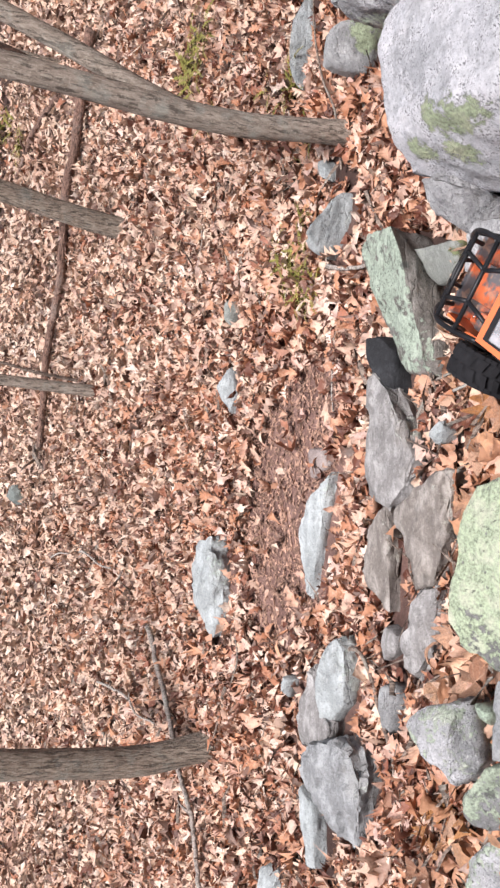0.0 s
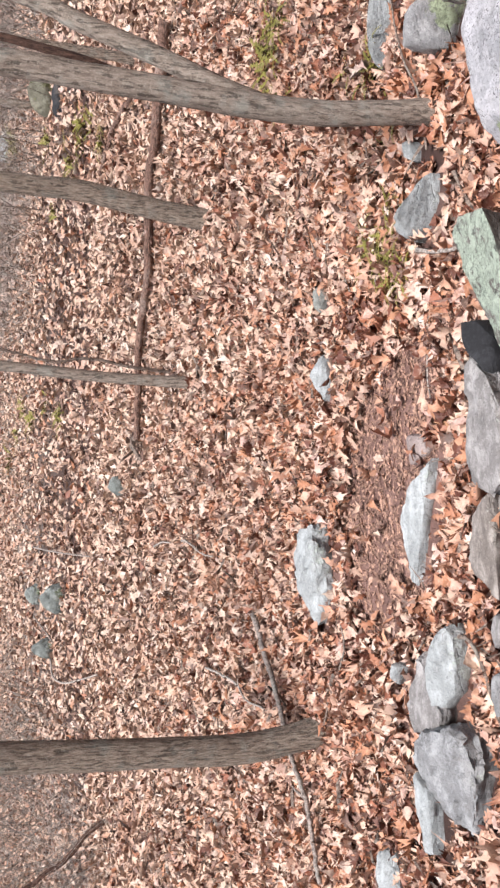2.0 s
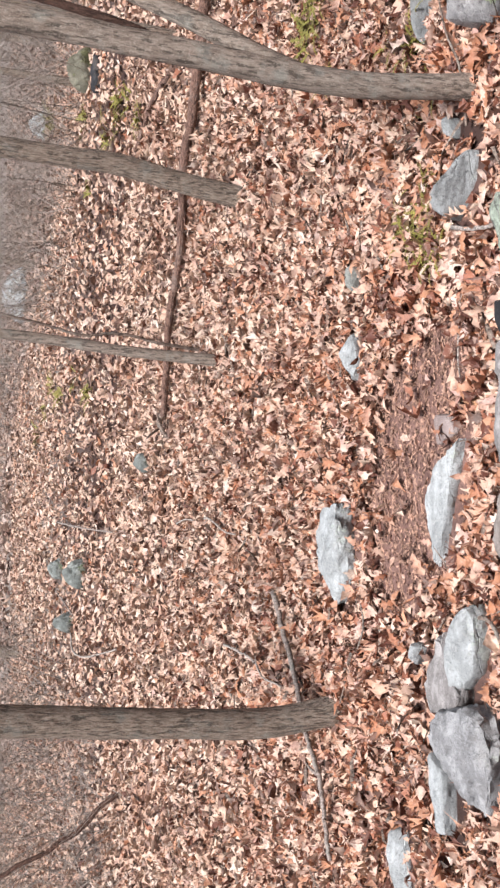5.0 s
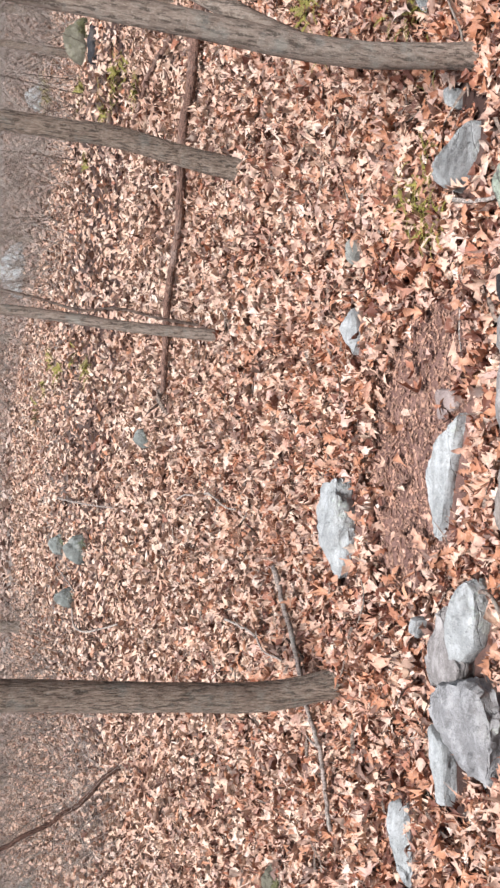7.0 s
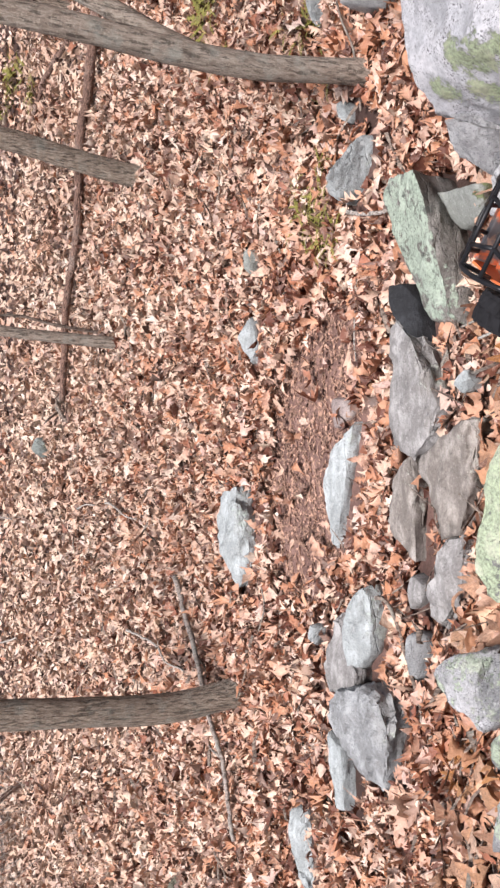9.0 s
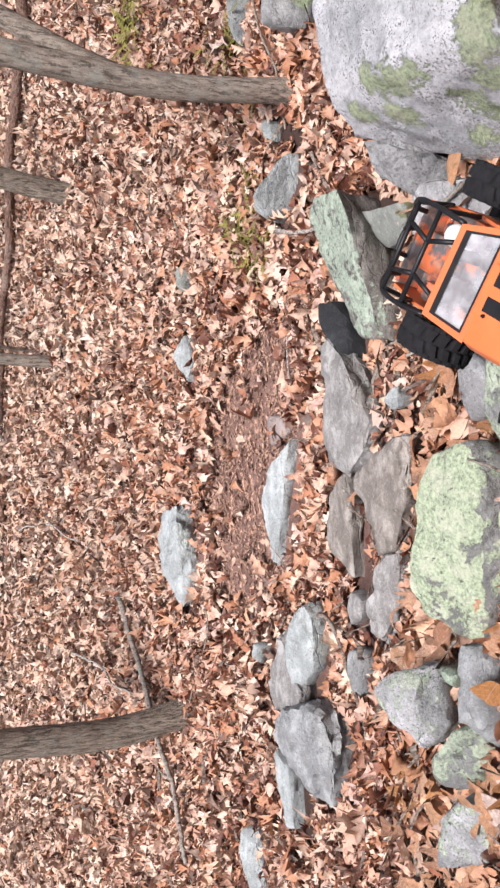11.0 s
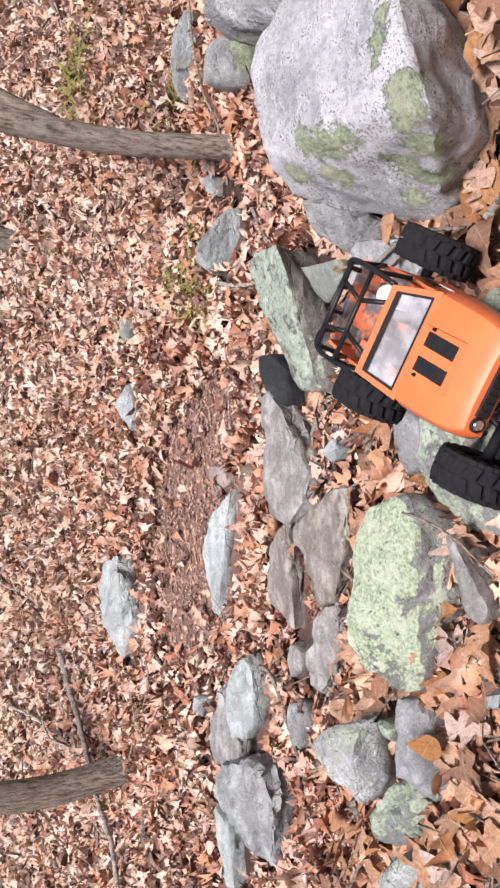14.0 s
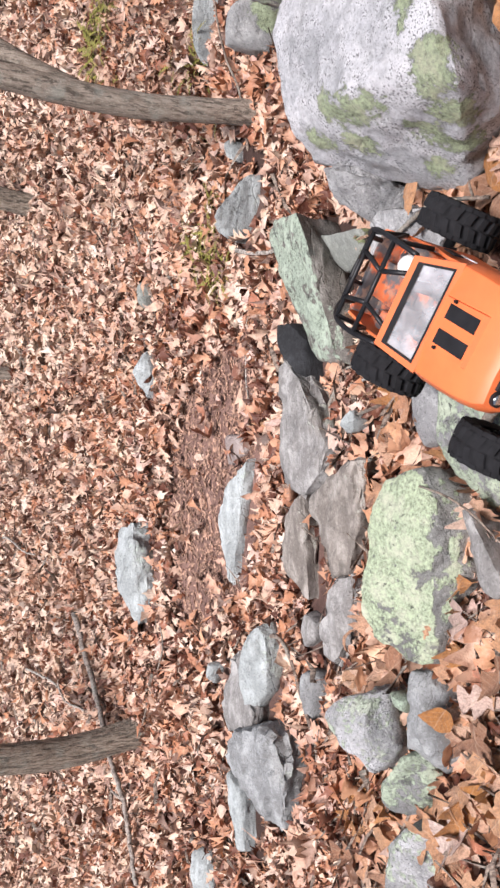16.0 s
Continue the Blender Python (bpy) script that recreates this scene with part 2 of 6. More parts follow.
    h = k.math("ADD", k.math("ADD", k.noise(40 * scale, 10, 0.75, soft), k.math("MULTIPLY", fine, 0.7 * speck)), k.math("ADD", k.math("MULTIPLY", mid, 0.5), k.math("MULTIPLY", chips, chip)))
    if m is not None:
        h = k.math("ADD", h, k.math("MULTIPLY", k.math("MULTIPLY", m, edge), lift))
    k.bump(k.math("SUBTRACT", h, k.math("MULTIPLY", crack, 2.0 * cracks)), relief, 0.014)
    return k.m


def bark_material(name, dark, light, ridge=0.6, axis=2, blotch=0.5, crust=(0.36, 0.375, 0.335), crust_scale=11):
    """Bark with long broken ridges, dark furrows and grey lichen blotches."""
    k = Mat(name, 0.9)
    sc = [1.0, 1.0, 1.0]
    sc[axis] = 0.2
    vec = k.scaled(*sc)
    n = k.noise(150, 7, 0.72, vec)
    furrow = k.noise(95, 4, 0.6, vec)
    wide = k.noise(26, 5, 0.6, vec)
    c = k.ramp(n, [(0.30, tuple(v * 0.55 for v in dark)), (0.42, dark), (0.58, light), (0.75, tuple(v * 1.2 for v in light))])
    c = k.mix(k.math("MULTIPLY", k.mask(wide, 0.52, 0.66), 0.4), c, tuple(v * 0.65 for v in dark))
    c = k.mix(k.math("MULTIPLY", k.mask(furrow, 0.47, 0.41), 0.8), c, tuple(v * 0.30 for v in dark))
    c = k.mix(k.math("MULTIPLY", k.mask(k.noise(crust_scale, 6, 0.7), 0.52, 0.64), blotch), c, crust)
    c = k.mix(k.math("MULTIPLY", k.mask(k.noise(230, 3, 0.6), 0.56, 0.66), 0.5), c, tuple(min(0.6, v * 1.5) for v in light))
    k.color(c)
    k.bump(k.math("ADD", n, k.math("ADD", furrow, k.math("MULTIPLY", k.noise(180, 4), 0.3))), ridge, 0.02)
    return k.m


def plain_material(name, col, rough=0.5, metal=0.0, vary=0.12, coat=0.0, grain=90, bump=0.1):
    k = Mat(name, rough, metal)
    n = k.noise(grain, 4)
    k.color(k.ramp(n, [(0.3, tuple(v * (1 - vary) for v in col)), (0.7, tuple(min(1, v * (1 + vary)) for v in col))]))
    k.b.inputs["Coat Weight"].default_value = coat
    k.b.inputs["Coat Roughness"].default_value = 0.55
    k.b.inputs["Specular IOR Level"].default_value = 0.3
    k.bump(n, bump, 0.002)
    return k.m


LEAF = leaf_material("dry_oak_leaf", 0.20, (0.46, 0.215, 0.14))
# a paler tone whose share grows with distance, a greyer one beyond the brow
LEAF_PALE = leaf_material("pale_oak_leaf", 0.50, (0.76, 0.685, 0.59))
LEAF_GREY = leaf_material("grey_oak_leaf", 0.7, (0.40, 0.38, 0.35))
LEAF_WARM = leaf_material("warm_oak_leaf", 0.5, (0.65, 0.41, 0.25))
LEAF_OCHRE = leaf_material("ochre_oak_leaf", 0.8, (0.50, 0.24, 0.07), True)
LEAF_TAN = leaf_material("tan_oak_leaf", 0.75, (0.62, 0.38, 0.22), True)
LEAF_WHITE = leaf_material("bleached_pink_leaf", 0.8, (0.72, 0.60, 0.56), True)
LEAF_VEINED = leaf_material("veined_oak_leaf", 0.36, (0.66, 0.43, 0.28), True)
SOIL = soil_material()
BIG_SPOTS = ((-0.090, 0.050, 0.269, 0.040), (-0.099, 0.001, 0.274, 0.040), (-0.112, -0.047, 0.274, 0.032), (-0.124, 0.036, 0.260, 0.040), (-0.135, 0.068, 0.205, 0.036), (-0.111, 0.149, 0.225, 0.032), (-0.086, -0.206, 0.274, 0.036), (-0.115, -0.201, 0.270, 0.040), (-0.124, -0.181, 0.265, 0.032), (-0.127, -0.164, 0.195, 0.040), (-0.129, -0.100, 0.124, 0.036), (-0.159, -0.079, 0.164, 0.036), (-0.141, -0.075, 0.184, 0.036), (-0.159, -0.017, 0.095, 0.028), (0.033, -0.171, 0.289, 0.018), (0.007, -0.162, 0.289, 0.020), (-0.023, -0.161, 0.284, 0.016))
GRANITE = rock_material("speckled_granite", (0.33, 0.33, 0.335), (0.56, 0.565, 0.57), 0.24, (0.40, 0.45, 0.32), 0.6)
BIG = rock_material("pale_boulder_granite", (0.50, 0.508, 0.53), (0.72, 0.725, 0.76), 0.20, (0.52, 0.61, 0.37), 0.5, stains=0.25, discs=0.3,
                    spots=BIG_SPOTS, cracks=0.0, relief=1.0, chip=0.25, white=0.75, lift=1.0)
LICHEN = rock_material("lichen_stone", (0.30, 0.30, 0.285), (0.48, 0.48, 0.46), 0.80, (0.45, 0.555, 0.43), 0.6)
LICHEN_TOP = rock_material("lichen_boulder_top", (0.25, 0.25, 0.24), (0.42, 0.42, 0.405), 0.82, (0.52, 0.615, 0.415), 0.6, up=0.42, cracks=0.05)
CRUSTED = rock_material("lichen_crusted_schist", (0.20, 0.185, 0.165), (0.37, 0.35, 0.32), 0.80, (0.46, 0.55, 0.44), 0.5, 2.4, up=0.55, cracks=0.3, stains=0.6)
PATCHY = rock_material("patchy_lichen_stone", (0.33, 0.335, 0.34), (0.66, 0.665, 0.68), 0.58, (0.52, 0.61, 0.46), 0.7, stains=0.35, discs=0.7, white=0.5)
MOSSY = rock_material("mossy_granite", (0.32, 0.325, 0.325), (0.52, 0.525, 0.52), 0.36, (0.40, 0.475, 0.30), 0.5, spots=((0.035, -0.045, 0.06, 0.045), (0.05, -0.02, 0.02, 0.05), (0.0, -0.04, 0.04, 0.035)))
CRUSTY = rock_material("thickly_lichened_granite", (0.27, 0.27, 0.27), (0.48, 0.485, 0.49), 0.68, (0.48, 0.565, 0.42), 0.6, stains=0.3)
PINKISH = rock_material("pinkish_flat_stone", (0.34, 0.275, 0.255), (0.50, 0.42, 0.395), 0.0, speck=0.3)
SCHIST = rock_material("grey_schist", (0.24, 0.23, 0.222), (0.45, 0.44, 0.43), 0.36, (0.49, 0.51, 0.45), 0.35, 2.5, cracks=0.35, relief=0.65, stains=0.5, discs=0.6)
SLATE = rock_material("blue_grey_slab_stone", (0.243, 0.25, 0.253), (0.405, 0.42, 0.425), 0.3, (0.47, 0.50, 0.45), 0.4, 1.8, cracks=0.3, relief=0.65, stains=0.3, discs=0.5)
PALE = rock_material("pale_schist", (0.36, 0.39, 0.39), (0.54, 0.587, 0.59), 0.38, (0.50, 0.57, 0.51), 0.35, 2.4, stains=0.3, cracks=0.35, relief=0.7)
BROWNISH = rock_material("brown_grey_schist", (0.20, 0.176, 0.156), (0.42, 0.385, 0.35), 0.36, (0.49, 0.49, 0.43), 0.3, 2.6, cracks=0.3, relief=0.6, discs=0.6)
# near-black tone for two rocks that stand in for shade
DARK = rock_material("shade_black_stone", (0.022, 0.023, 0.026), (0.055, 0.057, 0.064), 0.0, speck=0.4, discs=0.0)
OLIVE = rock_material("mossy_olive_stone", (0.27, 0.285, 0.26), (0.43, 0.455, 0.42), 0.44, (0.19, 0.22, 0.09), 0.4)
FAR_OLIVE = rock_material("brown_mossy_stone", (0.15, 0.145, 0.105), (0.27, 0.265, 0.20), 0.5, (0.16, 0.17, 0.07), 0.4)
FAR_STONE = rock_material("dull_mossy_stone", (0.19, 0.215, 0.20), (0.36, 0.40, 0.375), 0.42, (0.19, 0.24, 0.12), 0.4)
BARK = bark_material("grey_brown_bark", (0.25, 0.195, 0.15), (0.52, 0.43, 0.345), 1.0)
BARK_PALE = bark_material("smooth_grey_bark", (0.25, 0.205, 0.165), (0.43, 0.37, 0.31), 0.45, 2, 0.6)
ROTTEN = bark_material("rotten_bark", (0.15, 0.082, 0.062), (0.36, 0.22, 0.165), 0.9, 0, 0.7, (0.50, 0.40, 0.34), 3.5)
DARKWOOD = bark_material("dark_dead_wood", (0.075, 0.038, 0.027), (0.17, 0.095, 0.068), 0.8, 2, 0.03)
TWIG = bark_material("twig_bark", (0.14, 0.10, 0.08), (0.34, 0.27, 0.22), 0.5)
TWIG_PALE = bark_material("pale_twig", (0.34, 0.29, 0.25), (0.58, 0.52, 0.46), 0.5)
TWIG_GREY = bark_material("grey_twig", (0.22, 0.18, 0.155), (0.42, 0.36, 0.32), 0.4)
GREEN = plain_material("fern_green", (0.20, 0.185, 0.045), 0.6, vary=0.4, grain=30)


# ---- helpers for meshes ----
def part(name, bm, material, parent=None, label=""):
    """Links a bmesh as one mesh object, under its thing where one is given."""
    me = bpy.data.meshes.new(name)
    bm.to_mesh(me)
    bm.free()
    for m in material if isinstance(material, (list, tuple)) else [material]:
        me.materials.append(m)
    ob = new(name, me)
    if parent:
        ob.parent = parent
    return tagged(ob, label)


def smooth(ob):
    ob.data.polygons.foreach_set("use_smooth", [True] * len(ob.data.polygons))
    return ob


def step(v, lo, hi):
    s = np.clip((v - lo) / (hi - lo), 0, 1)
    return s * s * (3 - 2 * s)


def crest(x):
    return np.maximum(10.0, 11 + (2.7 - x) * 1.8)


def ground_z(x, y):
    """The forest floor: a heap of stones and mould at the feet, a flat, a gentle rise to an oblique brow, lower wood beyond."""
    x, y = np.asarray(x, float), np.asarray(y, float)
    near = 0.10 * step(-y, -1.8, -0.9)
    near = near + 0.19 * np.exp(-((x - 0.73) ** 2 + (y - 0.82) ** 2) / 0.026) + 0.07 * np.exp(-((x + 0.72) ** 2 + (y - 0.86) ** 2) / 0.04)
    yc = crest(x)
    u = np.clip(np.minimum(y, yc) - 4.5, 0, 14)
    rise = 0.06 * u * u / (u + 1.0)
    drop = -0.28 * step(y - yc, 0.0, 4.0) + 0.035 * np.clip(y - yc - 3, 0, 90)
    bumps = 0.018 * np.sin(2.1 * x + 0.7) * np.sin(1.7 * y) + 0.03 * step(y, 5, 9) * np.sin(0.9 * x + 1.3 * y)
    return near + rise + drop + bumps * step(y, 2.6, 4.0)


def gz(x, y):
    return float(ground_z(x, y))


def mesh_object(name, verts, faces, material, flat=True, slots=None):
    me = bpy.data.meshes.new(name)
    verts = np.asarray(verts, np.float32)
    faces = np.asarray(faces, np.int32)
    me.vertices.add(len(verts))
    me.vertices.foreach_set("co", verts.ravel())
    k = faces.shape[1]
    me.loops.add(faces.size)
    me.loops.foreach_set("vertex_index", faces.ravel())
    me.polygons.add(len(faces))
    me.polygons.foreach_set("loop_start", np.arange(0, faces.size, k, dtype=np.int32))
    if not flat:
        me.polygons.foreach_set("use_smooth", np.ones(len(faces), bool))
    if slots is not None:
        me.polygons.foreach_set("material_index", np.asarray(slots, np.int32))
    me.update(calc_edges=True)
    for m in material if isinstance(material, (list, tuple)) else [material]:
        me.materials.append(m)
    return new(name, me)


def tube(bm, pts, radii, sides=10, wob=0.0, seed=0, cap=True):
    """A tapered tube along points; wob: bark relief in parts of the radius."""
    pts = [Vector(p) for p in pts]
    rings = []
    for i, (p, r) in enumerate(zip(pts, radii)):
        d = (pts[min(i + 1, len(pts) - 1)] - pts[max(i - 1, 0)]).normalized()
        side = d.cross(Vector((0, 1, 0.13))).normalized()
        up = side.cross(d)
        ring = []
        for j in range(sides):
            an = 2 * math.pi * j / sides
            w = side * math.cos(an) + up * math.sin(an)
            k = 1 + wob * (noise.noise(Vector((w.x * 4 + seed, w.y * 4, p.z * 3 + p.x * 3 + p.y * 2))) + 0.7 * noise.noise(Vector((w.x * 9 + seed, w.y * 9, p.z * 9 + p.x * 7))))
            ring.append(bm.verts.new(p + w * r * k))
        rings.append(ring)
    for a, b in zip(rings, rings[1:]):
        for j in range(sides):
            f = bm.faces.new((a[j], a[(j + 1) % sides], b[(j + 1) % sides], b[j]))
            f.smooth = True
    if cap:
        bm.faces.new(list(reversed(rings[0])))
        bm.faces.new(rings[-1])


def spline(pts, n):
    """n points along a smooth curve through pts."""
    p = [Vector(q) for q in pts]
    p = [2 * p[0] - p[1]] + p + [2 * p[-1] - p[-2]]
    out = []
    for i in range(n):
        s = i / (n - 1) * (len(p) - 3)
        k = min(int(s), len(p) - 4)
        t = s - k
        a, b, c, d = p[k:k + 4]
        out.append(0.5 * ((2 * b) + (c - a) * t + (2 * a - 5 * b + 4 * c - d) * t * t + (3 * b - a - 3 * c + d) * t ** 3))
    return out


# ---- the ground: one sheet to the horizon ----
def build_ground():
    xs = np.concatenate([-np.geomspace(300, 5.2, 26), np.linspace(-5, 5, 140), np.geomspace(5.2, 300, 26)])
    ys = np.concatenate([-np.geomspace(300, 1.0, 22), np.linspace(-0.8, 6, 120), np.linspace(6.1, 26, 120), np.geomspace(26.5, 600, 30)])
    X, Y = np.meshgrid(xs, ys)
    Z = ground_z(X, Y)
    Z += np.where((abs(X) < 5) & (Y < 7) & (Y > -0.8), RNG.normal(0, 0.0025, X.shape), 0)
    v = np.stack([X, Y, Z], -1).reshape(-1, 3)
    n, m = len(xs), len(ys)
    i = (np.arange(m - 1)[:, None] * n + np.arange(n - 1)[None]).ravel()
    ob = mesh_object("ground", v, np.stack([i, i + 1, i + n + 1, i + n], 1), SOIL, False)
    return tagged(ob, "brown leaf mould and bare soil of the forest floor", "ground", kind="structure")


ground = build_ground()

# ---- stones ----
FOOTPRINTS = []


def hull2d(pts):
    pts = sorted(set(pts))

    def half(seq):
        h = []
        for p in seq:
            while len(h) > 1 and (h[-1][0] - h[-2][0]) * (p[1] - h[-2][1]) - (h[-1][1] - h[-2][1]) * (p[0] - h[-2][0]) <= 0:
                h.pop()
            h.append(p)
        return h[:-1]
    return half(pts) + half(pts[::-1])


def add_rock(name, label, at, corners, mat, depth=0.07, detail=0.012, rough=0.006, round_=2, strata=0.0, under=0.35, foot=1.02, steps=0.0, group=""):
    """A weathered stone: the hull of its rough corners, sunk into the ground, broken edges worn round, with uneven faces."""
    x, y = at
    base = gz(x, y)
    bm = bmesh.new()
    corners = [(c[0] * 1.015, c[1] * 1.015, c[2] + 0.004) for c in corners]
    vs = [bm.verts.new(c) for c in corners]
    for c in corners:
        bm.verts.new((c[0] * foot, c[1] + under * max(c[2], 0.0), min(c[2], 0.0) - depth))
    r = bmesh.ops.convex_hull(bm, input=bm.verts[:])
    junk = [g for g in r["geom_interior"] + r["geom_unused"] if isinstance(g, bmesh.types.BMVert)]
    bmesh.ops.delete(bm, geom=list(set(junk)), context="VERTS")
    bmesh.ops.triangulate(bm, faces=bm.faces[:])
    size = max(max(v.co[i] for v in bm.verts) - min(v.co[i] for v in bm.verts) for i in range(3))
    detail = max(detail, size / 60)
    for cut, passes in ((max(size / 9, detail * 2), max(0, round_ - 1)), (detail * 2, 2 if round_ > 1 else 1 if round_ > -1 else 0), (detail, 1)):
        for _ in range(9):
            long = [e for e in bm.edges if e.calc_length() > cut * 1.35]
            if not long:
                break
            bmesh.ops.subdivide_edges(bm, edges=long, cuts=1)
            bmesh.ops.triangulate(bm, faces=[f for f in bm.faces if len(f.verts) > 3])
        for _ in range(passes):
            bmesh.ops.smooth_vert(bm, verts=bm.verts[:], factor=0.35, use_axis_x=True, use_axis_y=True, use_axis_z=True)
    bm.normal_update()
    sd = Vector((x * 7, y * 5, len(corners)))
    move = []
    for v in bm.verts:
        p = v.co
        k = noise.noise(p * 9 + sd) * 1.6 + noise.noise(p * 24 + sd) * 0.8 + noise.noise(p * 60 + sd) * 0.45
        k -= 1.1 * max(0.0, 0.16 - abs(noise.noise(p * 6.5 - sd))) * 4
        q = v.normal * k * rough
        if steps:
            c1 = noise.cell(Vector((p.x * 7, p.y * 13, p.z * 20)) + sd + noise.noise_vector(p * 9) * 0.5)
            c2 = noise.cell(Vector((p.x * 18, p.y * 30, p.z * 40)) - sd + noise.noise_vector(p * 20) * 0.5)
            q += v.normal * (c1 * 1.0 + c2 * 0.5 - 0.5) * steps
        if strata:
            q += v.normal * noise.noise(Vector((p.x * 5, p.y * 5, p.z * 95)) + sd) * strata * (1 - abs(v.normal.z) * 0.6)
        move.append(q)
    for v, q in zip(bm.verts, move):
        v.co += q
    ob = smooth(part(name, bm, mat))
    ob.data.set_sharp_from_angle(angle=radians(38))
    ob.location = (x, y, base)
    FOOTPRINTS.append((x, y, hull2d([(round(c[0], 3), round(c[1], 3)) for c in corners]), max(c[2] for c in corners)))
    return tagged(ob, label, "boulder" if name == "boulder" else "stone", group)
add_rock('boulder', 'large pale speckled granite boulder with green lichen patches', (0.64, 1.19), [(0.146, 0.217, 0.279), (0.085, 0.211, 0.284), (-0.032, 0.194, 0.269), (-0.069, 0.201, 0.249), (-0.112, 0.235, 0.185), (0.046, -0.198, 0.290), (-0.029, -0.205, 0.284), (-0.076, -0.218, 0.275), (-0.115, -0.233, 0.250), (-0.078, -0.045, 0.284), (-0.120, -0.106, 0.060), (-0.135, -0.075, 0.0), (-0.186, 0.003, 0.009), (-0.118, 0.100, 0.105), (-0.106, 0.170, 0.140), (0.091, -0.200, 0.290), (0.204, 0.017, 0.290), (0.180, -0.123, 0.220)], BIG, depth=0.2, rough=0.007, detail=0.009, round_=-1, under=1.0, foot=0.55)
add_rock('stone', 'rounded grey stone wedged under the large boulder', (0.47, 1.37), [(0.060, 0.073, 0.190), (0.022, 0.090, 0.155), (-0.030, 0.056, 0.085), (-0.024, 0.020, 0.055), (-0.004, -0.010, 0.055), (0.023, -0.045, 0.105), (0.035, -0.044, 0.175), (0.048, -0.014, 0.205)], GRANITE, under=0.6, depth=0.12, round_=1, steps=0.004)
add_rock('boulder', 'rounded grey stone resting against the large boulder', (0.96, 1.62), [(0.038, 0.141, 0.290), (0.023, 0.157, 0.250), (-0.006, 0.121, 0.190), (-0.050, -0.003, 0.190), (-0.103, -0.200, 0.260), (-0.105, -0.323, 0.330), (0.101, 0.009, 0.240), (0.068, 0.066, 0.330), (-0.010, 0.004, 0.255), (0.042, 0.002, 0.230)], PATCHY, depth=0.35, under=-0.1, steps=0.004)
add_rock('rock', 'grey block with green moss on one side', (1.06, 2.04), [(0.031, 0.056, 0.120), (-0.053, 0.067, 0.120), (0.021, -0.022, 0.130), (-0.064, -0.004, 0.020), (0.015, -0.047, 0.020), (0.034, -0.055, 0.050), (0.048, -0.026, 0.100)], MOSSY, depth=0.1, under=0.3, round_=0)
add_rock('rock', 'thin pale green stone standing on edge', (1.23, 2.42), [(0.138, 0.000, 0.022), (0.06, -0.010, 0.066), (-0.03, -0.012, 0.075), (-0.10, 0.018, 0.050), (-0.138, 0.030, 0.010), (-0.08, 0.004, 0.0), (0.0, -0.028, 0.0), (0.08, -0.022, 0.0)], PALE, depth=0.1, under=0.2, rough=0.003, round_=1)
add_rock('rock', 'smooth blue-grey pointed rock bedded in leaves', (0.60, 2.14), [(0.108, -0.036, 0.030), (0.052, -0.038, 0.085), (-0.017, -0.002, 0.120), (-0.049, 0.055, 0.090), (-0.088, 0.038, 0.020), (-0.031, 0.010, 0.000), (0.048, -0.044, 0.020)], PALE, depth=0.08, rough=0.004, steps=0.004)
add_rock('rock', 'long leaning block of grey stone crusted with pale lichen', (0.34, 1.72), [(0.147, 0.148, 0.098), (0.111, 0.139, 0.098), (0.029, 0.075, 0.088), (-0.105, 0.035, 0.058), (-0.158, 0.001, 0.043), (0.170, 0.084, 0.123), (0.163, -0.036, 0.138), (0.101, -0.079, 0.138), (0.031, -0.073, 0.118), (-0.066, -0.078, 0.088), (-0.158, -0.094, 0.063), (0.131, -0.019, 0.073), (0.018, -0.045, 0.048), (-0.119, -0.105, 0.033), (-0.168, -0.104, 0.033)], CRUSTED, depth=0.1, rough=0.004, round_=0, under=0.5, strata=0.003, steps=0.003)
# dark stone that also paints in the shade along the slab edge
add_rock('rock', 'black wedge of stone, partly standing in for the shaded slab edge', (0.15, 1.78), [(0.128, 0.117, 0.060), (0.127, 0.044, 0.065), (0.084, -0.005, 0.050), (0.006, -0.005, 0.035), (-0.080, -0.035, 0.030), (-0.048, -0.024, 0.050), (0.011, -0.001, 0.070), (0.043, 0.055, 0.075), (0.088, 0.084, 0.075)], DARK, depth=0.1, round_=0, rough=0.003)
add_rock('stone_slab', 'long flat layered grey slab with split edges', (0.02, 1.80), [(0.172, 0.023, 0.085), (0.128, -0.051, 0.085), (0.052, -0.089, 0.070), (-0.030, -0.128, 0.050), (-0.078, -0.111, 0.050), (-0.113, -0.080, 0.050), (-0.157, -0.030, 0.050), (-0.128, 0.032, 0.060), (-0.082, 0.055, 0.070), (0.095, 0.041, 0.085)], SCHIST, depth=0.1, round_=0, rough=0.004, strata=0.005, steps=0.006)
add_rock('stone_slab', 'broad worn brown-grey slab beside the lichen boulder', (-0.16, 1.58), [(0.139, -0.068, 0.075), (0.135, -0.094, 0.065), (0.098, -0.088, 0.055), (0.055, -0.074, 0.055), (0.019, -0.070, 0.045), (-0.070, -0.042, 0.045), (-0.121, -0.023, 0.045), (-0.133, 0.022, 0.055), (-0.082, 0.040, 0.065), (-0.026, 0.065, 0.070), (0.023, 0.133, 0.055), (0.065, 0.023, 0.075)], BROWNISH, depth=0.12, round_=1, rough=0.007, strata=0.004, steps=0.007)
add_rock('stone_slab', 'smooth brown-grey slab end among leaves', (-0.38, 1.59), [(0.110, -0.047, 0.056), (0.055, -0.050, 0.046), (-0.039, -0.027, 0.031), (-0.128, 0.049, 0.026), (-0.108, 0.088, 0.036), (-0.047, 0.082, 0.046), (0.040, 0.033, 0.061), (0.097, 0.002, 0.066)], SCHIST, depth=0.12, round_=1, strata=0.004, steps=0.007)
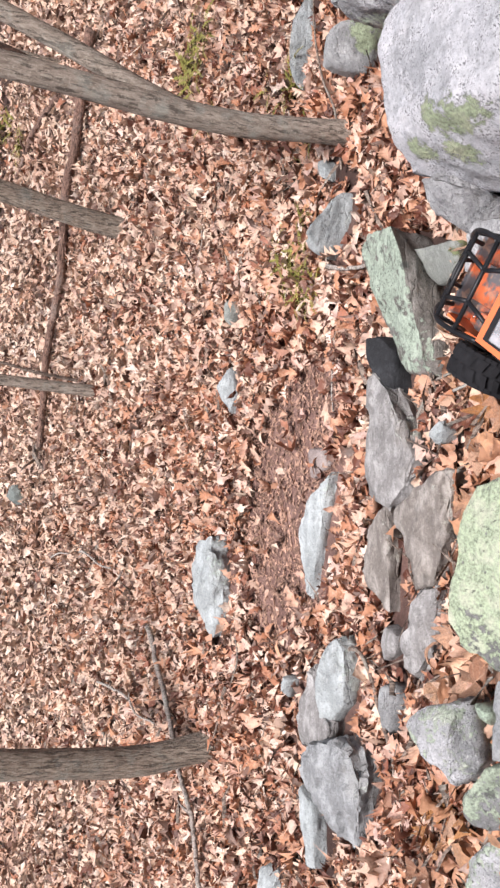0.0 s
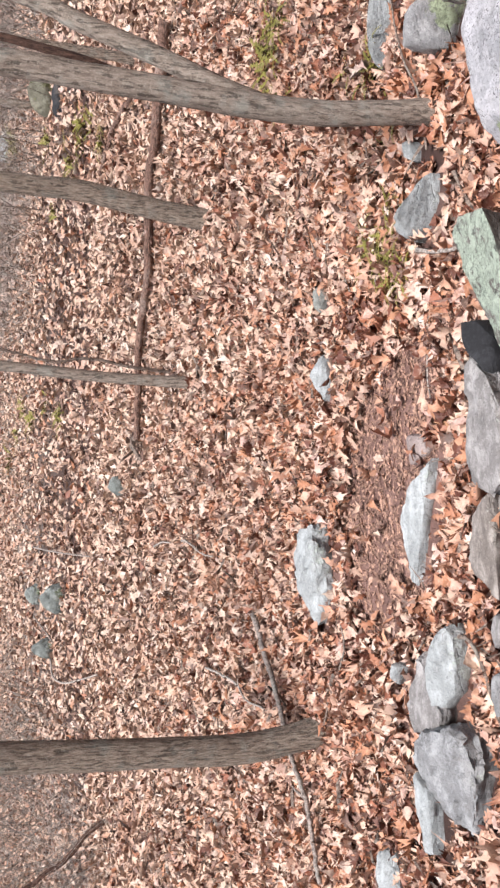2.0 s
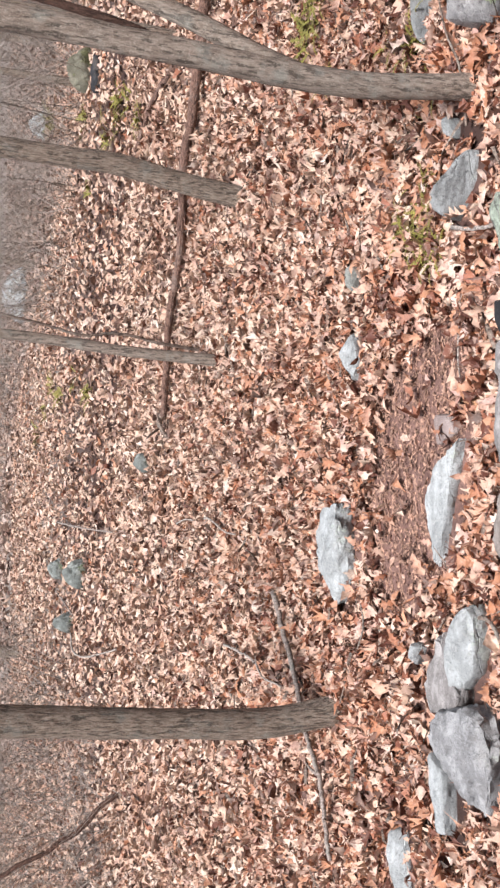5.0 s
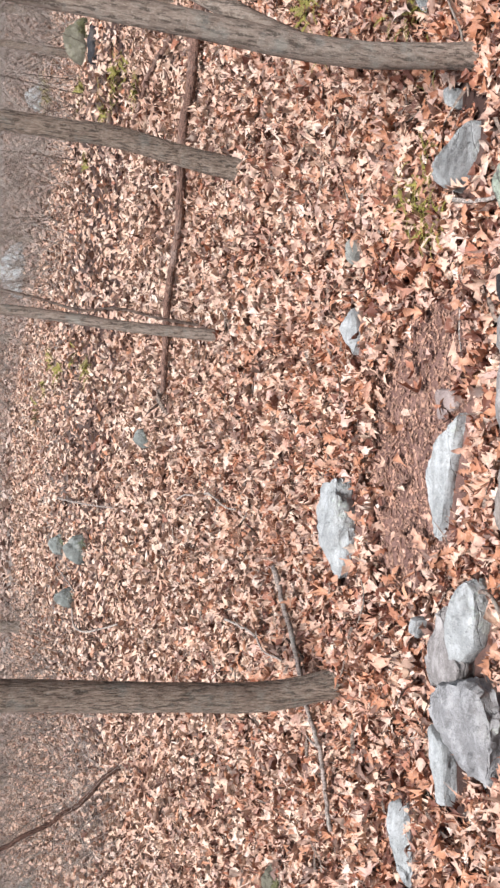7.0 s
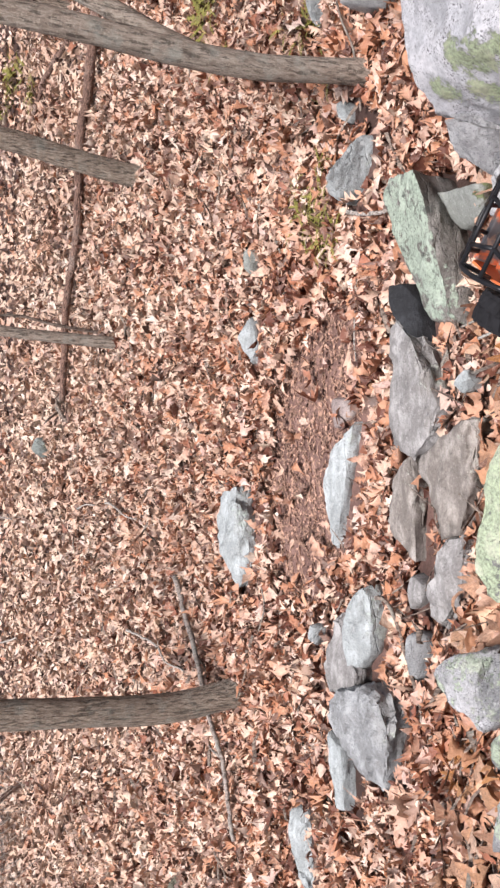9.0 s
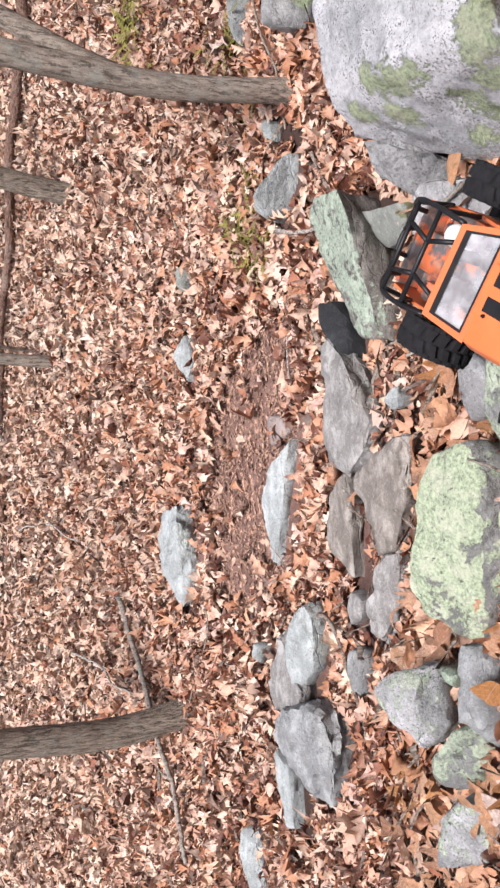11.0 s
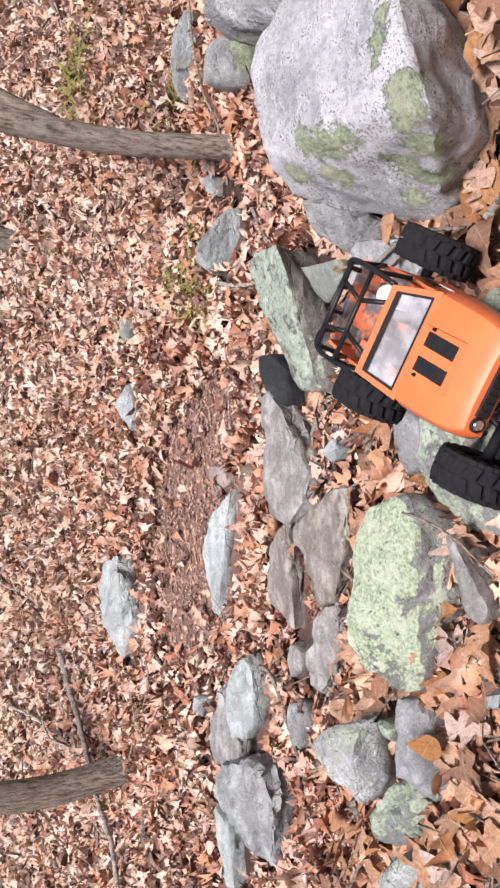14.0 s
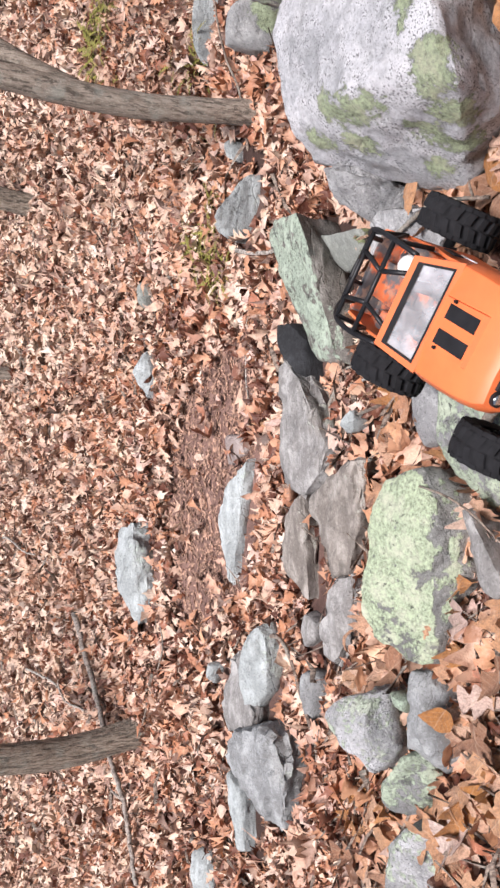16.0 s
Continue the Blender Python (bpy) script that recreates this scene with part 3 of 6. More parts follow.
add_rock('stone_slab', 'low flat brown slab half under leaves', (-0.26, 1.82), [(0.071, 0.036, 0.050), (0.132, -0.045, 0.055), (0.097, -0.056, 0.045), (-0.018, -0.038, 0.040), (-0.120, -0.060, 0.030), (-0.072, 0.029, 0.045), (-0.039, 0.050, 0.050)], BROWNISH, depth=0.08, round_=0, rough=0.004, strata=0.004, steps=0.007)
add_rock('stone_slab', 'small flat slab tip among leaves', (-0.43, 1.73), [(0.024, 0.037, 0.043), (0.011, -0.019, 0.038), (-0.038, 0.001, 0.028), (-0.067, 0.049, 0.033), (-0.016, 0.046, 0.043)], SCHIST, depth=0.08, round_=1, rough=0.003)
add_rock('rock', 'pale blue-grey spindle-shaped rock on bare soil', (-0.25, 2.16), [(0.196, -0.076, 0.030), (0.110, 0.005, 0.045), (0.009, 0.067, 0.045), (-0.069, 0.053, 0.040), (-0.173, 0.027, 0.020), (-0.157, 0.010, 0.000), (-0.013, -0.012, 0.000), (0.146, -0.038, 0.000), (0.082, -0.023, 0.030), (-0.013, -0.009, 0.025), (-0.091, -0.009, 0.025)], PALE, depth=0.08, round_=0, rough=0.004, steps=0.004)
add_rock('stone', 'flat pinkish brown stone flush with the soil', (-0.03, 2.19), [(0.029, 0.067, 0.020), (-0.066, 0.038, 0.020), (-0.013, -0.071, 0.020), (0.032, -0.034, 0.020)], PINKISH, depth=0.05, rough=0.002)
add_rock('stone', 'small pale triangular stone standing in leaves', (0.17, 2.84), [(0.023, 0.030, 0.066), (0.096, 0.020, 0.023), (-0.079, 0.000, 0.023), (-0.031, -0.020, 0.012), (0.037, -0.012, 0.018), (0.02, -0.016, 0.014)], PALE, depth=0.05, round_=0, rough=0.003, steps=0.004)
add_rock('rock', 'pale grey-green split rock in the leaf litter', (-0.48, 2.90), [(0.115, 0.053, 0.075), (0.158, -0.051, 0.060), (0.030, 0.083, 0.080), (-0.080, 0.020, 0.075), (0.066, -0.108, 0.070), (0.007, -0.115, 0.030), (-0.066, -0.106, 0.020), (-0.152, -0.020, 0.050), (-0.206, -0.048, 0.030), (-0.163, -0.069, 0.020)], PALE, depth=0.08, round_=0, rough=0.009, strata=0.006, steps=0.007)
add_rock('stone', 'small blue-grey stone in the leaves', (-0.69, 2.26), [(0.040, 0.007, 0.060), (-0.016, 0.004, 0.065), (-0.041, 0.000, 0.035), (0.031, -0.027, 0.035)], PALE, under=0.5, depth=0.05, rough=0.003, steps=0.004)
add_rock('rock', 'pale wedge-shaped rock leaning on a slab', (-0.61, 1.99), [(0.142, -0.063, 0.080), (0.117, -0.089, 0.065), (0.054, -0.081, 0.050), (-0.035, -0.065, 0.040), (-0.101, 0.004, 0.040), (-0.092, 0.029, 0.060), (-0.038, 0.030, 0.080), (0.021, 0.012, 0.090), (0.099, -0.032, 0.090)], PALE, depth=0.08, round_=1, rough=0.004, steps=0.004)
add_rock('stone_slab', 'grey-green slab under the pale wedge', (-0.69, 2.05), [(0.111, 0.054, 0.050), (0.052, 0.056, 0.060), (0.011, 0.007, 0.060), (-0.025, -0.077, 0.060), (-0.063, -0.066, 0.050), (-0.132, 0.092, 0.050), (-0.075, 0.091, 0.060), (0.023, 0.066, 0.070)], SCHIST, depth=0.08, round_=0, strata=0.004, steps=0.007)
add_rock('stone_slab', 'broad dark grey flat slab with a sharp end', (-0.84, 1.93), [(0.026, 0.154, 0.090), (0.079, 0.078, 0.100), (0.126, -0.044, 0.100), (0.121, -0.109, 0.090), (0.056, -0.137, 0.070), (-0.029, -0.114, 0.050), (-0.139, -0.074, 0.030), (-0.130, -0.028, 0.040), (-0.088, 0.024, 0.060), (-0.082, 0.057, 0.070), (-0.031, 0.114, 0.085)], SLATE, depth=0.08, round_=0, rough=0.005, strata=0.005, steps=0.007)
add_rock('stone_slab', 'thin long grey slab on edge beside the broad slab', (-1.04, 2.06), [(0.136, 0.042, 0.065), (0.093, -0.018, 0.050), (0.031, 0.000, 0.045), (-0.075, -0.021, 0.030), (-0.086, 0.011, 0.045), (0.010, 0.032, 0.055)], PALE, depth=0.07, round_=1, rough=0.004, steps=0.003)
add_rock('rock', 'long grey rock lying in leaves', (-1.35, 2.31), [(0.123, 0.033, 0.060), (0.056, 0.028, 0.070), (-0.051, -0.004, 0.050), (-0.127, -0.045, 0.025), (-0.101, -0.050, 0.000), (-0.001, 0.020, 0.000), (0.133, -0.008, 0.010)], PALE, depth=0.07, rough=0.004, steps=0.004)
add_rock('rock', 'tapering grey rock half buried in leaves', (-0.61, 1.72), [(0.077, -0.001, 0.080), (0.031, 0.004, 0.080), (-0.048, 0.016, 0.035), (-0.087, 0.011, 0.020), (-0.022, 0.009, 0.010), (0.060, -0.023, 0.020)], SLATE, depth=0.08, rough=0.004)
add_rock('boulder', 'flat-topped boulder thickly covered in pale green lichen', (-0.21, 1.22), [(0.185, -0.035, 0.110), (0.161, 0.042, 0.130), (0.093, 0.071, 0.140), (-0.030, 0.099, 0.140), (-0.094, 0.105, 0.130), (-0.125, 0.086, 0.120), (-0.173, 0.030, 0.070), (-0.164, -0.028, 0.060), (-0.081, -0.038, 0.070), (-0.048, -0.065, 0.050), (0.002, -0.081, 0.040), (0.081, -0.088, 0.050), (0.157, -0.062, 0.070), (0.102, -0.073, 0.110)], LICHEN_TOP, under=0.5, depth=0.15, rough=0.003, round_=1, steps=0.004)
add_rock('boulder', 'smooth pale grey boulder side below a lichened one', (0.13, 1.23), [(0.117, -0.058, 0.070), (0.091, 0.038, 0.060), (-0.006, 0.072, 0.060), (-0.079, 0.071, 0.050), (-0.125, 0.050, 0.040), (-0.107, -0.051, 0.060), (0.083, -0.112, 0.080)], GRANITE, under=0.5, depth=0.15, rough=0.004, steps=0.004)
add_rock('boulder', 'large grey boulder with pale green lichen crust', (0.09, 1.05), [(0.211, -0.033, 0.060), (0.145, 0.029, 0.090), (0.108, 0.114, 0.050), (0.011, 0.122, 0.070), (-0.052, 0.124, 0.070), (-0.115, 0.113, 0.040), (-0.173, 0.051, 0.020), (-0.175, -0.026, 0.020), (-0.127, -0.115, 0.030), (0.023, -0.180, 0.060), (0.172, -0.135, 0.060), (0.024, -0.088, 0.110)], CRUSTY, under=0.5, depth=0.2, rough=0.007, round_=1, steps=0.004)
add_rock('rock', 'light grey angular rock under the large boulder', (0.39, 1.31), [(0.066, 0.119, 0.070), (-0.020, 0.162, 0.040), (-0.032, 0.158, 0.020), (-0.036, 0.006, 0.040), (-0.030, -0.070, 0.050), (0.030, -0.100, 0.090), (0.047, -0.040, 0.100)], GRANITE, depth=0.1, round_=1, steps=0.004)
add_rock('rock', 'olive stone with a stripe of moss', (0.41, 1.60), [(0.049, 0.084, 0.070), (0.028, -0.122, 0.090), (-0.028, -0.072, 0.050), (-0.039, 0.028, 0.030), (0.005, 0.072, 0.050)], OLIVE, depth=0.1, round_=1, rough=0.004)
add_rock('rock', 'angular pale grey rock with green lichen edge', (-0.53, 1.34), [(0.004, 0.087, 0.150), (0.053, 0.046, 0.130), (0.081, -0.012, 0.100), (0.065, -0.017, 0.090), (-0.018, -0.049, 0.070), (-0.065, -0.011, 0.090), (-0.092, -0.007, 0.100), (-0.060, 0.025, 0.130), (0.027, -0.026, 0.135)], PATCHY, under=0.5, depth=0.12, round_=1, steps=0.004)
add_rock('stone', 'small lichened stone wedged between rocks', (-0.47, 1.29), [(0.019, 0.029, 0.090), (0.017, -0.026, 0.080), (-0.027, -0.006, 0.070), (-0.016, 0.016, 0.080)], LICHEN, under=0.5, depth=0.08)
add_rock('rock', 'dark grey square block among leaves', (-0.46, 1.20), [(0.077, 0.037, 0.080), (0.074, -0.001, 0.060), (0.040, -0.027, 0.050), (-0.060, -0.036, 0.030), (-0.107, -0.015, 0.030), (-0.074, 0.037, 0.090), (0.028, 0.037, 0.090), (-0.004, -0.023, 0.090)], SLATE, under=0.5, depth=0.12, round_=1, steps=0.004)
add_rock('rock', 'grey rock with crusts of pale lichen', (-0.61, 1.26), [(0.025, 0.016, 0.110), (0.073, -0.032, 0.110), (0.083, -0.051, 0.075), (0.031, -0.061, 0.050), (-0.035, -0.031, 0.030), (-0.079, 0.020, 0.040), (-0.069, 0.054, 0.080), (-0.012, 0.055, 0.100)], CRUSTY, under=0.5, depth=0.12, steps=0.004)
add_rock('rock', 'rounded grey rock by large dry leaves', (-0.74, 1.24), [(0.028, 0.038, 0.100), (-0.044, 0.058, 0.090), (0.077, -0.018, 0.100), (0.080, -0.048, 0.080), (0.023, -0.058, 0.030), (-0.037, -0.060, 0.030), (-0.098, 0.057, 0.090)], PATCHY, under=0.5, depth=0.12, steps=0.004)
add_rock('stone_slab', 'dark slab edge half under leaves', (-0.16, 1.06), [(0.075, 0.036, 0.080), (0.077, 0.016, 0.080), (0.017, -0.014, 0.070), (-0.041, -0.048, 0.060), (-0.063, -0.030, 0.060), (-0.050, 0.002, 0.060), (0.011, 0.025, 0.070)], SCHIST, depth=0.1, round_=1)
add_rock('stone', 'small bluish stone in leaves', (0.04, 1.55), [(-0.001, 0.027, 0.065), (0.035, -0.010, 0.065), (0.012, -0.028, 0.055), (-0.018, -0.004, 0.050), (-0.025, 0.029, 0.055)], PALE, depth=0.06, rough=0.003, round_=0, steps=0.004)
add_rock('stone', 'small brown stone in leaves', (0.21, 1.50), [(0.032, 0.026, 0.030), (0.035, -0.015, 0.030), (-0.027, -0.014, 0.010), (-0.047, 0.022, 0.010)], BROWNISH, depth=0.06, rough=0.003, round_=0)
add_rock('stone', 'small greenish upright stone in distant leaves', (-0.45, 6.38), [(-0.08, 0.00, 0.06), (-0.06, -0.04, 0.05), (0.00, -0.06, 0.06), (0.06, -0.04, 0.06), (0.08, 0.02, 0.06), (0.05, 0.05, 0.06), (-0.04, 0.05, 0.06), (-0.05, -0.02, 0.12), (0.01, -0.02, 0.13), (0.05, 0.01, 0.11), (-0.01, 0.02, 0.12)], FAR_STONE, depth=0.1, detail=0.02, rough=0.012)
add_rock('stone', 'mossy grey-green stone in distant leaves', (-2.06, 10.75), [(-0.14, 0.00, 0.08), (-0.10, -0.07, 0.07), (0.00, -0.09, 0.07), (0.11, -0.07, 0.08), (0.14, 0.02, 0.08), (0.08, 0.08, 0.08), (-0.07, 0.08, 0.08), (-0.08, -0.02, 0.18), (0.02, -0.03, 0.20), (0.08, 0.01, 0.17), (-0.01, 0.04, 0.18)], FAR_STONE, depth=0.1, detail=0.02, rough=0.012)
add_rock('stone', 'mossy grey-green stone in distant leaves', (-1.82, 9.22), [(-0.16, 0.00, 0.09), (-0.12, -0.09, 0.08), (0.00, -0.11, 0.08), (0.12, -0.08, 0.09), (0.16, 0.02, 0.10), (0.10, 0.09, 0.10), (-0.08, 0.10, 0.10), (-0.09, -0.02, 0.21), (0.03, -0.04, 0.24), (0.10, 0.02, 0.20), (-0.02, 0.05, 0.22)], FAR_STONE, depth=0.1, detail=0.02, rough=0.012)
add_rock('stone', 'low mossy stone in distant leaves', (-2.55, 10.11), [(-0.12, 0.00, 0.09), (-0.08, -0.06, 0.08), (0.00, -0.08, 0.08), (0.09, -0.06, 0.09), (0.12, 0.02, 0.10), (0.07, 0.06, 0.10), (-0.06, 0.07, 0.10), (-0.06, -0.02, 0.22), (0.02, -0.03, 0.25), (0.07, 0.01, 0.21), (-0.01, 0.03, 0.23)], FAR_STONE, depth=0.1, detail=0.02, rough=0.012)
add_rock('boulder', 'low broad grey-green mossy rock near the brow', (3.46, 9.73), [(-0.25, 0.00, 0.10), (-0.18, -0.13, 0.08), (0.00, -0.17, 0.09), (0.19, -0.12, 0.10), (0.25, 0.02, 0.11), (0.15, 0.14, 0.11), (-0.13, 0.15, 0.11), (-0.14, -0.02, 0.24), (0.04, -0.06, 0.28), (0.15, 0.03, 0.23), (-0.03, 0.08, 0.25)], FAR_OLIVE, depth=0.15, detail=0.03, rough=0.015)
# added black block in place of the shade under the mossy rock
add_rock('rock', 'black block standing in for the shade at the foot of a mossy rock', (3.17, 8.95), [(-0.20, 0.00, 0.06), (-0.14, -0.10, 0.05), (0.00, -0.13, 0.05), (0.15, -0.09, 0.06), (0.20, 0.02, 0.06), (0.12, 0.11, 0.06), (-0.10, 0.12, 0.06), (-0.11, -0.02, 0.08), (0.03, -0.05, 0.08), (0.12, 0.02, 0.07), (-0.02, 0.06, 0.08)], DARK, depth=0.1, detail=0.02, rough=0.012)
add_rock('boulder', 'pale rock beyond the brow in thin brush', (5.61, 19.28), [(-0.32, 0.00, 0.12), (-0.23, -0.17, 0.11), (0.00, -0.22, 0.11), (0.24, -0.15, 0.12), (0.32, 0.02, 0.14), (0.19, 0.18, 0.14), (-0.16, 0.19, 0.14), (-0.18, -0.02, 0.34), (0.05, -0.08, 0.39), (0.19, 0.03, 0.32), (-0.03, 0.10, 0.35)], PALE, depth=0.3, detail=0.04, rough=0.03)
add_rock('boulder', 'large pale blue-grey boulder beyond the brow', (2.45, 22.92), [(-0.72, 0.00, 0.18), (-0.52, -0.38, 0.15), (0.00, -0.49, 0.16), (0.55, -0.35, 0.18), (0.72, 0.02, 0.21), (0.43, 0.40, 0.21), (-0.36, 0.43, 0.21), (-0.40, -0.02, 0.53), (0.12, -0.17, 0.61), (0.43, 0.07, 0.50), (-0.07, 0.22, 0.55)], PALE, depth=0.4, detail=0.05, rough=0.03)
add_rock('stone', 'dark mossy stump-like stone in the leaves', (-2.13, 3.45), [(-0.09, 0.00, 0.02), (-0.06, -0.05, 0.03), (0.03, -0.06, 0.03), (0.10, 0.00, 0.02), (0.03, 0.05, 0.03), (-0.05, 0.04, 0.04), (-0.03, -0.01, 0.09), (0.03, -0.01, 0.08)], FAR_OLIVE, depth=0.06, detail=0.012, rough=0.012, steps=0.006)
add_rock('boulder', 'pale grey-green stone among thin brush', (-7.76, 13.17), [(-0.20, 0.00, 0.06), (-0.12, -0.10, 0.07), (0.05, -0.12, 0.07), (0.20, -0.04, 0.06), (0.12, 0.10, 0.08), (-0.08, 0.10, 0.08), (-0.06, -0.02, 0.26), (0.06, -0.02, 0.30), (0.02, 0.04, 0.26)], FAR_STONE, depth=0.15, detail=0.03, rough=0.015)
add_rock('stone', 'tiny greenish stone in the leaves', (0.47, 2.88), [(0.024, 0.010, 0.052), (-0.048, 0.010, 0.050), (-0.067, -0.012, 0.024), (0.039, -0.012, 0.026), (-0.01, -0.016, 0.022)], OLIVE, depth=0.04, rough=0.002)
add_rock('stone', 'small grey stone beside the forked tree', (0.80, 2.22), [(0.010, 0.004, 0.062), (-0.040, 0.004, 0.058), (-0.050, -0.014, 0.022), (0.008, -0.014, 0.024), (-0.02, -0.018, 0.020)], PALE, depth=0.04, rough=0.002, steps=0.004)
add_rock('stone', 'small grey stone in large leaves', (-0.32, 0.96), [(0.009, 0.019, 0.100), (-0.016, 0.016, 0.100), (-0.011, -0.019, 0.100), (0.024, -0.024, 0.100)], PALE, under=0.5, depth=0.06, rough=0.003, round_=0, steps=0.004)


# ---- trees ----
def add_tree(label, trunk_pts, r0, r1, mat, limbs=(), height=7.0, flare=1.25, sides=18, group=""):
    """A bare tree: a trunk through its points and on upwards, with limbs."""
    x, y, z = trunk_pts[0]
    tree = new("tree")
    tree.location = (x, y, z)
    loc = [Vector(p) - Vector(trunk_pts[0]) for p in trunk_pts]
    d = (loc[-1] - loc[-2]).normalized()
    d = Vector((d.x * 0.5, d.y * 0.5, 1)).normalized()
    top = loc[-1] + d * (height - loc[-1].z)
    loc = [loc[0] - Vector((0, 0, 0.12))] + loc + [loc[-1] + d * 0.8, top]
    low = spline(loc[:-1], 70)
    pts = low + spline([low[-1], (low[-1] + top) / 2 + Vector((0.08, 0.05, 0)), top], 14)[1:]
    rad = []
    for p in pts:
        s = max(0.0, p.z)
        r = r0 + (r1 - r0) * min(1, s / 1.2) if s < 1.2 else r1 * max(0.12, 1 - (s - 1.2) / height)
        rad.append(r * (1 + (flare - 1) * math.exp(-max(0.0, s) / 0.05)))
    bm = bmesh.new()
    tube(bm, pts, rad, sides, 0.10, x * 3)
    part("trunk", bm, mat, tree)
    rnd = random.Random(int(x * 100))
    for pl, ra, rb in limbs:
        bm = bmesh.new()
        q = spline([Vector(p) - Vector(trunk_pts[0]) for p in pl], 40)
        tube(bm, q, [ra + (rb - ra) * i / 39 for i in range(40)], 14, 0.08, x + 2)
        part("limb", bm, DARKWOOD if ra < 0.02 else mat, tree)
    for i in range(9):
        s = 2.2 + (height - 2.6) * i / 9
        p = min(pts, key=lambda v: abs(v.z - s))
        an, ln = rnd.uniform(0, 6.3), rnd.uniform(0.5, 1.3) * (1.1 - i / 14)
        w = Vector((math.cos(an), math.sin(an), 0.7))
        bm = bmesh.new()
        q = spline([p, p + w * ln * 0.5 + Vector((0, 0, 0.05)), p + w * ln + Vector((0, 0, 0.25 * ln))], 9)
        tube(bm, q, [0.3 * r1 * (1 - k / 10) for k in range(9)], 7, 0.05, i)
        for k in (4, 6, 7):
            w2 = (w + Vector((rnd.uniform(-1, 1), rnd.uniform(-1, 1), rnd.uniform(0, 0.8)))).normalized()
            tube(bm, [q[k], q[k] + w2 * ln * 0.25, q[k] + w2 * ln * 0.45], [0.1 * r1, 0.07 * r1, 0.02 * r1], 5)
        part("limb", bm, mat, tree)
    return tagged(tree, label, "tree", group)


LIMB3 = [(0.84, 2.15, 0.80), (0.878, 2.14, 0.90), (0.905, 2.14, 1.05), (0.925, 2.15, 1.19), (1.0, 2.22, 1.7)]
add_tree("young grey-barked forked tree leaning beside the boulder", [(0.86, 2.12, 0.02), (0.822, 2.12, 0.32), (0.82, 2.12, 0.54), (0.83, 2.12, 0.68), (0.842, 2.12, 0.95), (0.85, 2.12, 1.1)], 0.031, 0.031, BARK_PALE,
         [([(0.835, 2.14, 0.50), (0.875, 2.15, 0.62), (0.925, 2.16, 0.75), (0.985, 2.16, 0.95), (1.03, 2.17, 1.07), (1.2, 2.2, 1.7), (1.3, 2.2, 3.0)], 0.026, 0.021), (LIMB3, 0.013, 0.008)], 6.5)
add_tree("slim bare tree with dark ridged bark", [(1.04, 4.35, 0.0), (1.07, 4.35, 0.28), (1.132, 4.35, 0.64), (1.14, 4.35, 0.92), (1.152, 4.35, 1.2)], 0.052, 0.048, BARK, (), 7.5)
add_tree("thin bare sapling by the fallen log", [(0.232, 4.65, 0.0), (0.252, 4.65, 0.5), (0.288, 4.65, 0.87), (0.31, 4.65, 1.2)], 0.032, 0.026, BARK_PALE, (), 5.5, 1.1, 12)
add_tree("bare tree with straight finely ridged grey bark", [(-1.045, 2.84, 0.0), (-1.062, 2.845, 0.10), (-1.083, 2.85, 0.26), (-1.078, 2.85, 0.42), (-1.06, 2.85, 0.66), (-1.02, 2.85, 1.2)], 0.050, 0.051, BARK, (), 8.0, 1.12, 24)


# ---- fallen wood ----
def add_branch(name, label, pts, r0, r1, mat, sides=9, knots=0, wob=0.12, cat="branch", jitter=0.25):
    x, y, z = pts[0]
    q = spline(pts, 10 * len(pts))
    n = len(q)
    o = q[0].copy()
    rnd = random.Random(int(1000 * (x + y)))
    q = [v + Vector((rnd.uniform(-1, 1), rnd.uniform(-1, 1), rnd.uniform(-1, 1))) * r0 * jitter - o for v in q]
    bm = bmesh.new()
    tube(bm, q, [r0 + (r1 - r0) * i / (n - 1) for i in range(n)], sides, wob, x)
    for k in range(knots):
        i = rnd.randrange(n // 5, n - 2)
        w = Vector((rnd.uniform(-1, 1), rnd.uniform(-0.6, 0.6), rnd.uniform(0.1, 0.8))).normalized()
        ln = rnd.uniform(3, 9) * r0
        tube(bm, [q[i], q[i] + w * ln * 0.6, q[i] + w * ln + Vector((0, 0, -0.1 * ln))], [r1 * 0.8, r1 * 0.6, r1 * 0.25], 6)
    ob = part(name, bm, mat)
    ob.location = o + Vector((0, 0, 0.015 if y > 2.4 and r0 < 0.015 else 0.0))
    return tagged(ob, label, cat)


add_branch("fallen_log", "long thin rotten brown log lying on the leaves", [(2.30, 5.03, 0.095), (2.02, 5.14, 0.095), (1.70, 5.26, 0.10), (1.46, 5.43, 0.10), (0.90, 5.48, 0.10), (0.56, 5.68, 0.11), (0.2, 5.73, 0.11), (-0.1, 5.78, 0.11)], 0.033, 0.021, ROTTEN, 14, 0, 0.16, "log", 0.16)
add_branch("fallen_log", "short dark rotten pole lying on the leaves", [(2.2, 5.85, 0.10), (2.16, 6.55, 0.13), (1.95, 7.05, 0.16)], 0.022, 0.015, ROTTEN, 10, 1, 0.2, "log")
add_branch("broken_branch", "forked pale end of a broken branch", [(-0.08, 5.8, 0.11), (-0.16, 5.86, 0.12), (-0.24, 5.76, 0.07)], 0.022, 0.012, TWIG, 8, 2)
add_branch('dead_branch', 'long crooked dead branch lying in the leaves', [(-0.765, 3.463, 0.050), (-0.897, 3.299, 0.055), (-0.991, 3.165, 0.060), (-1.099, 3.097, 0.050), (-1.191, 3.005, 0.055), (-1.288, 2.841, 0.060), (-1.388, 2.799, 0.055), (-1.531, 2.736, 0.050)], 0.0115, 0.008, TWIG_GREY, 7, 2)
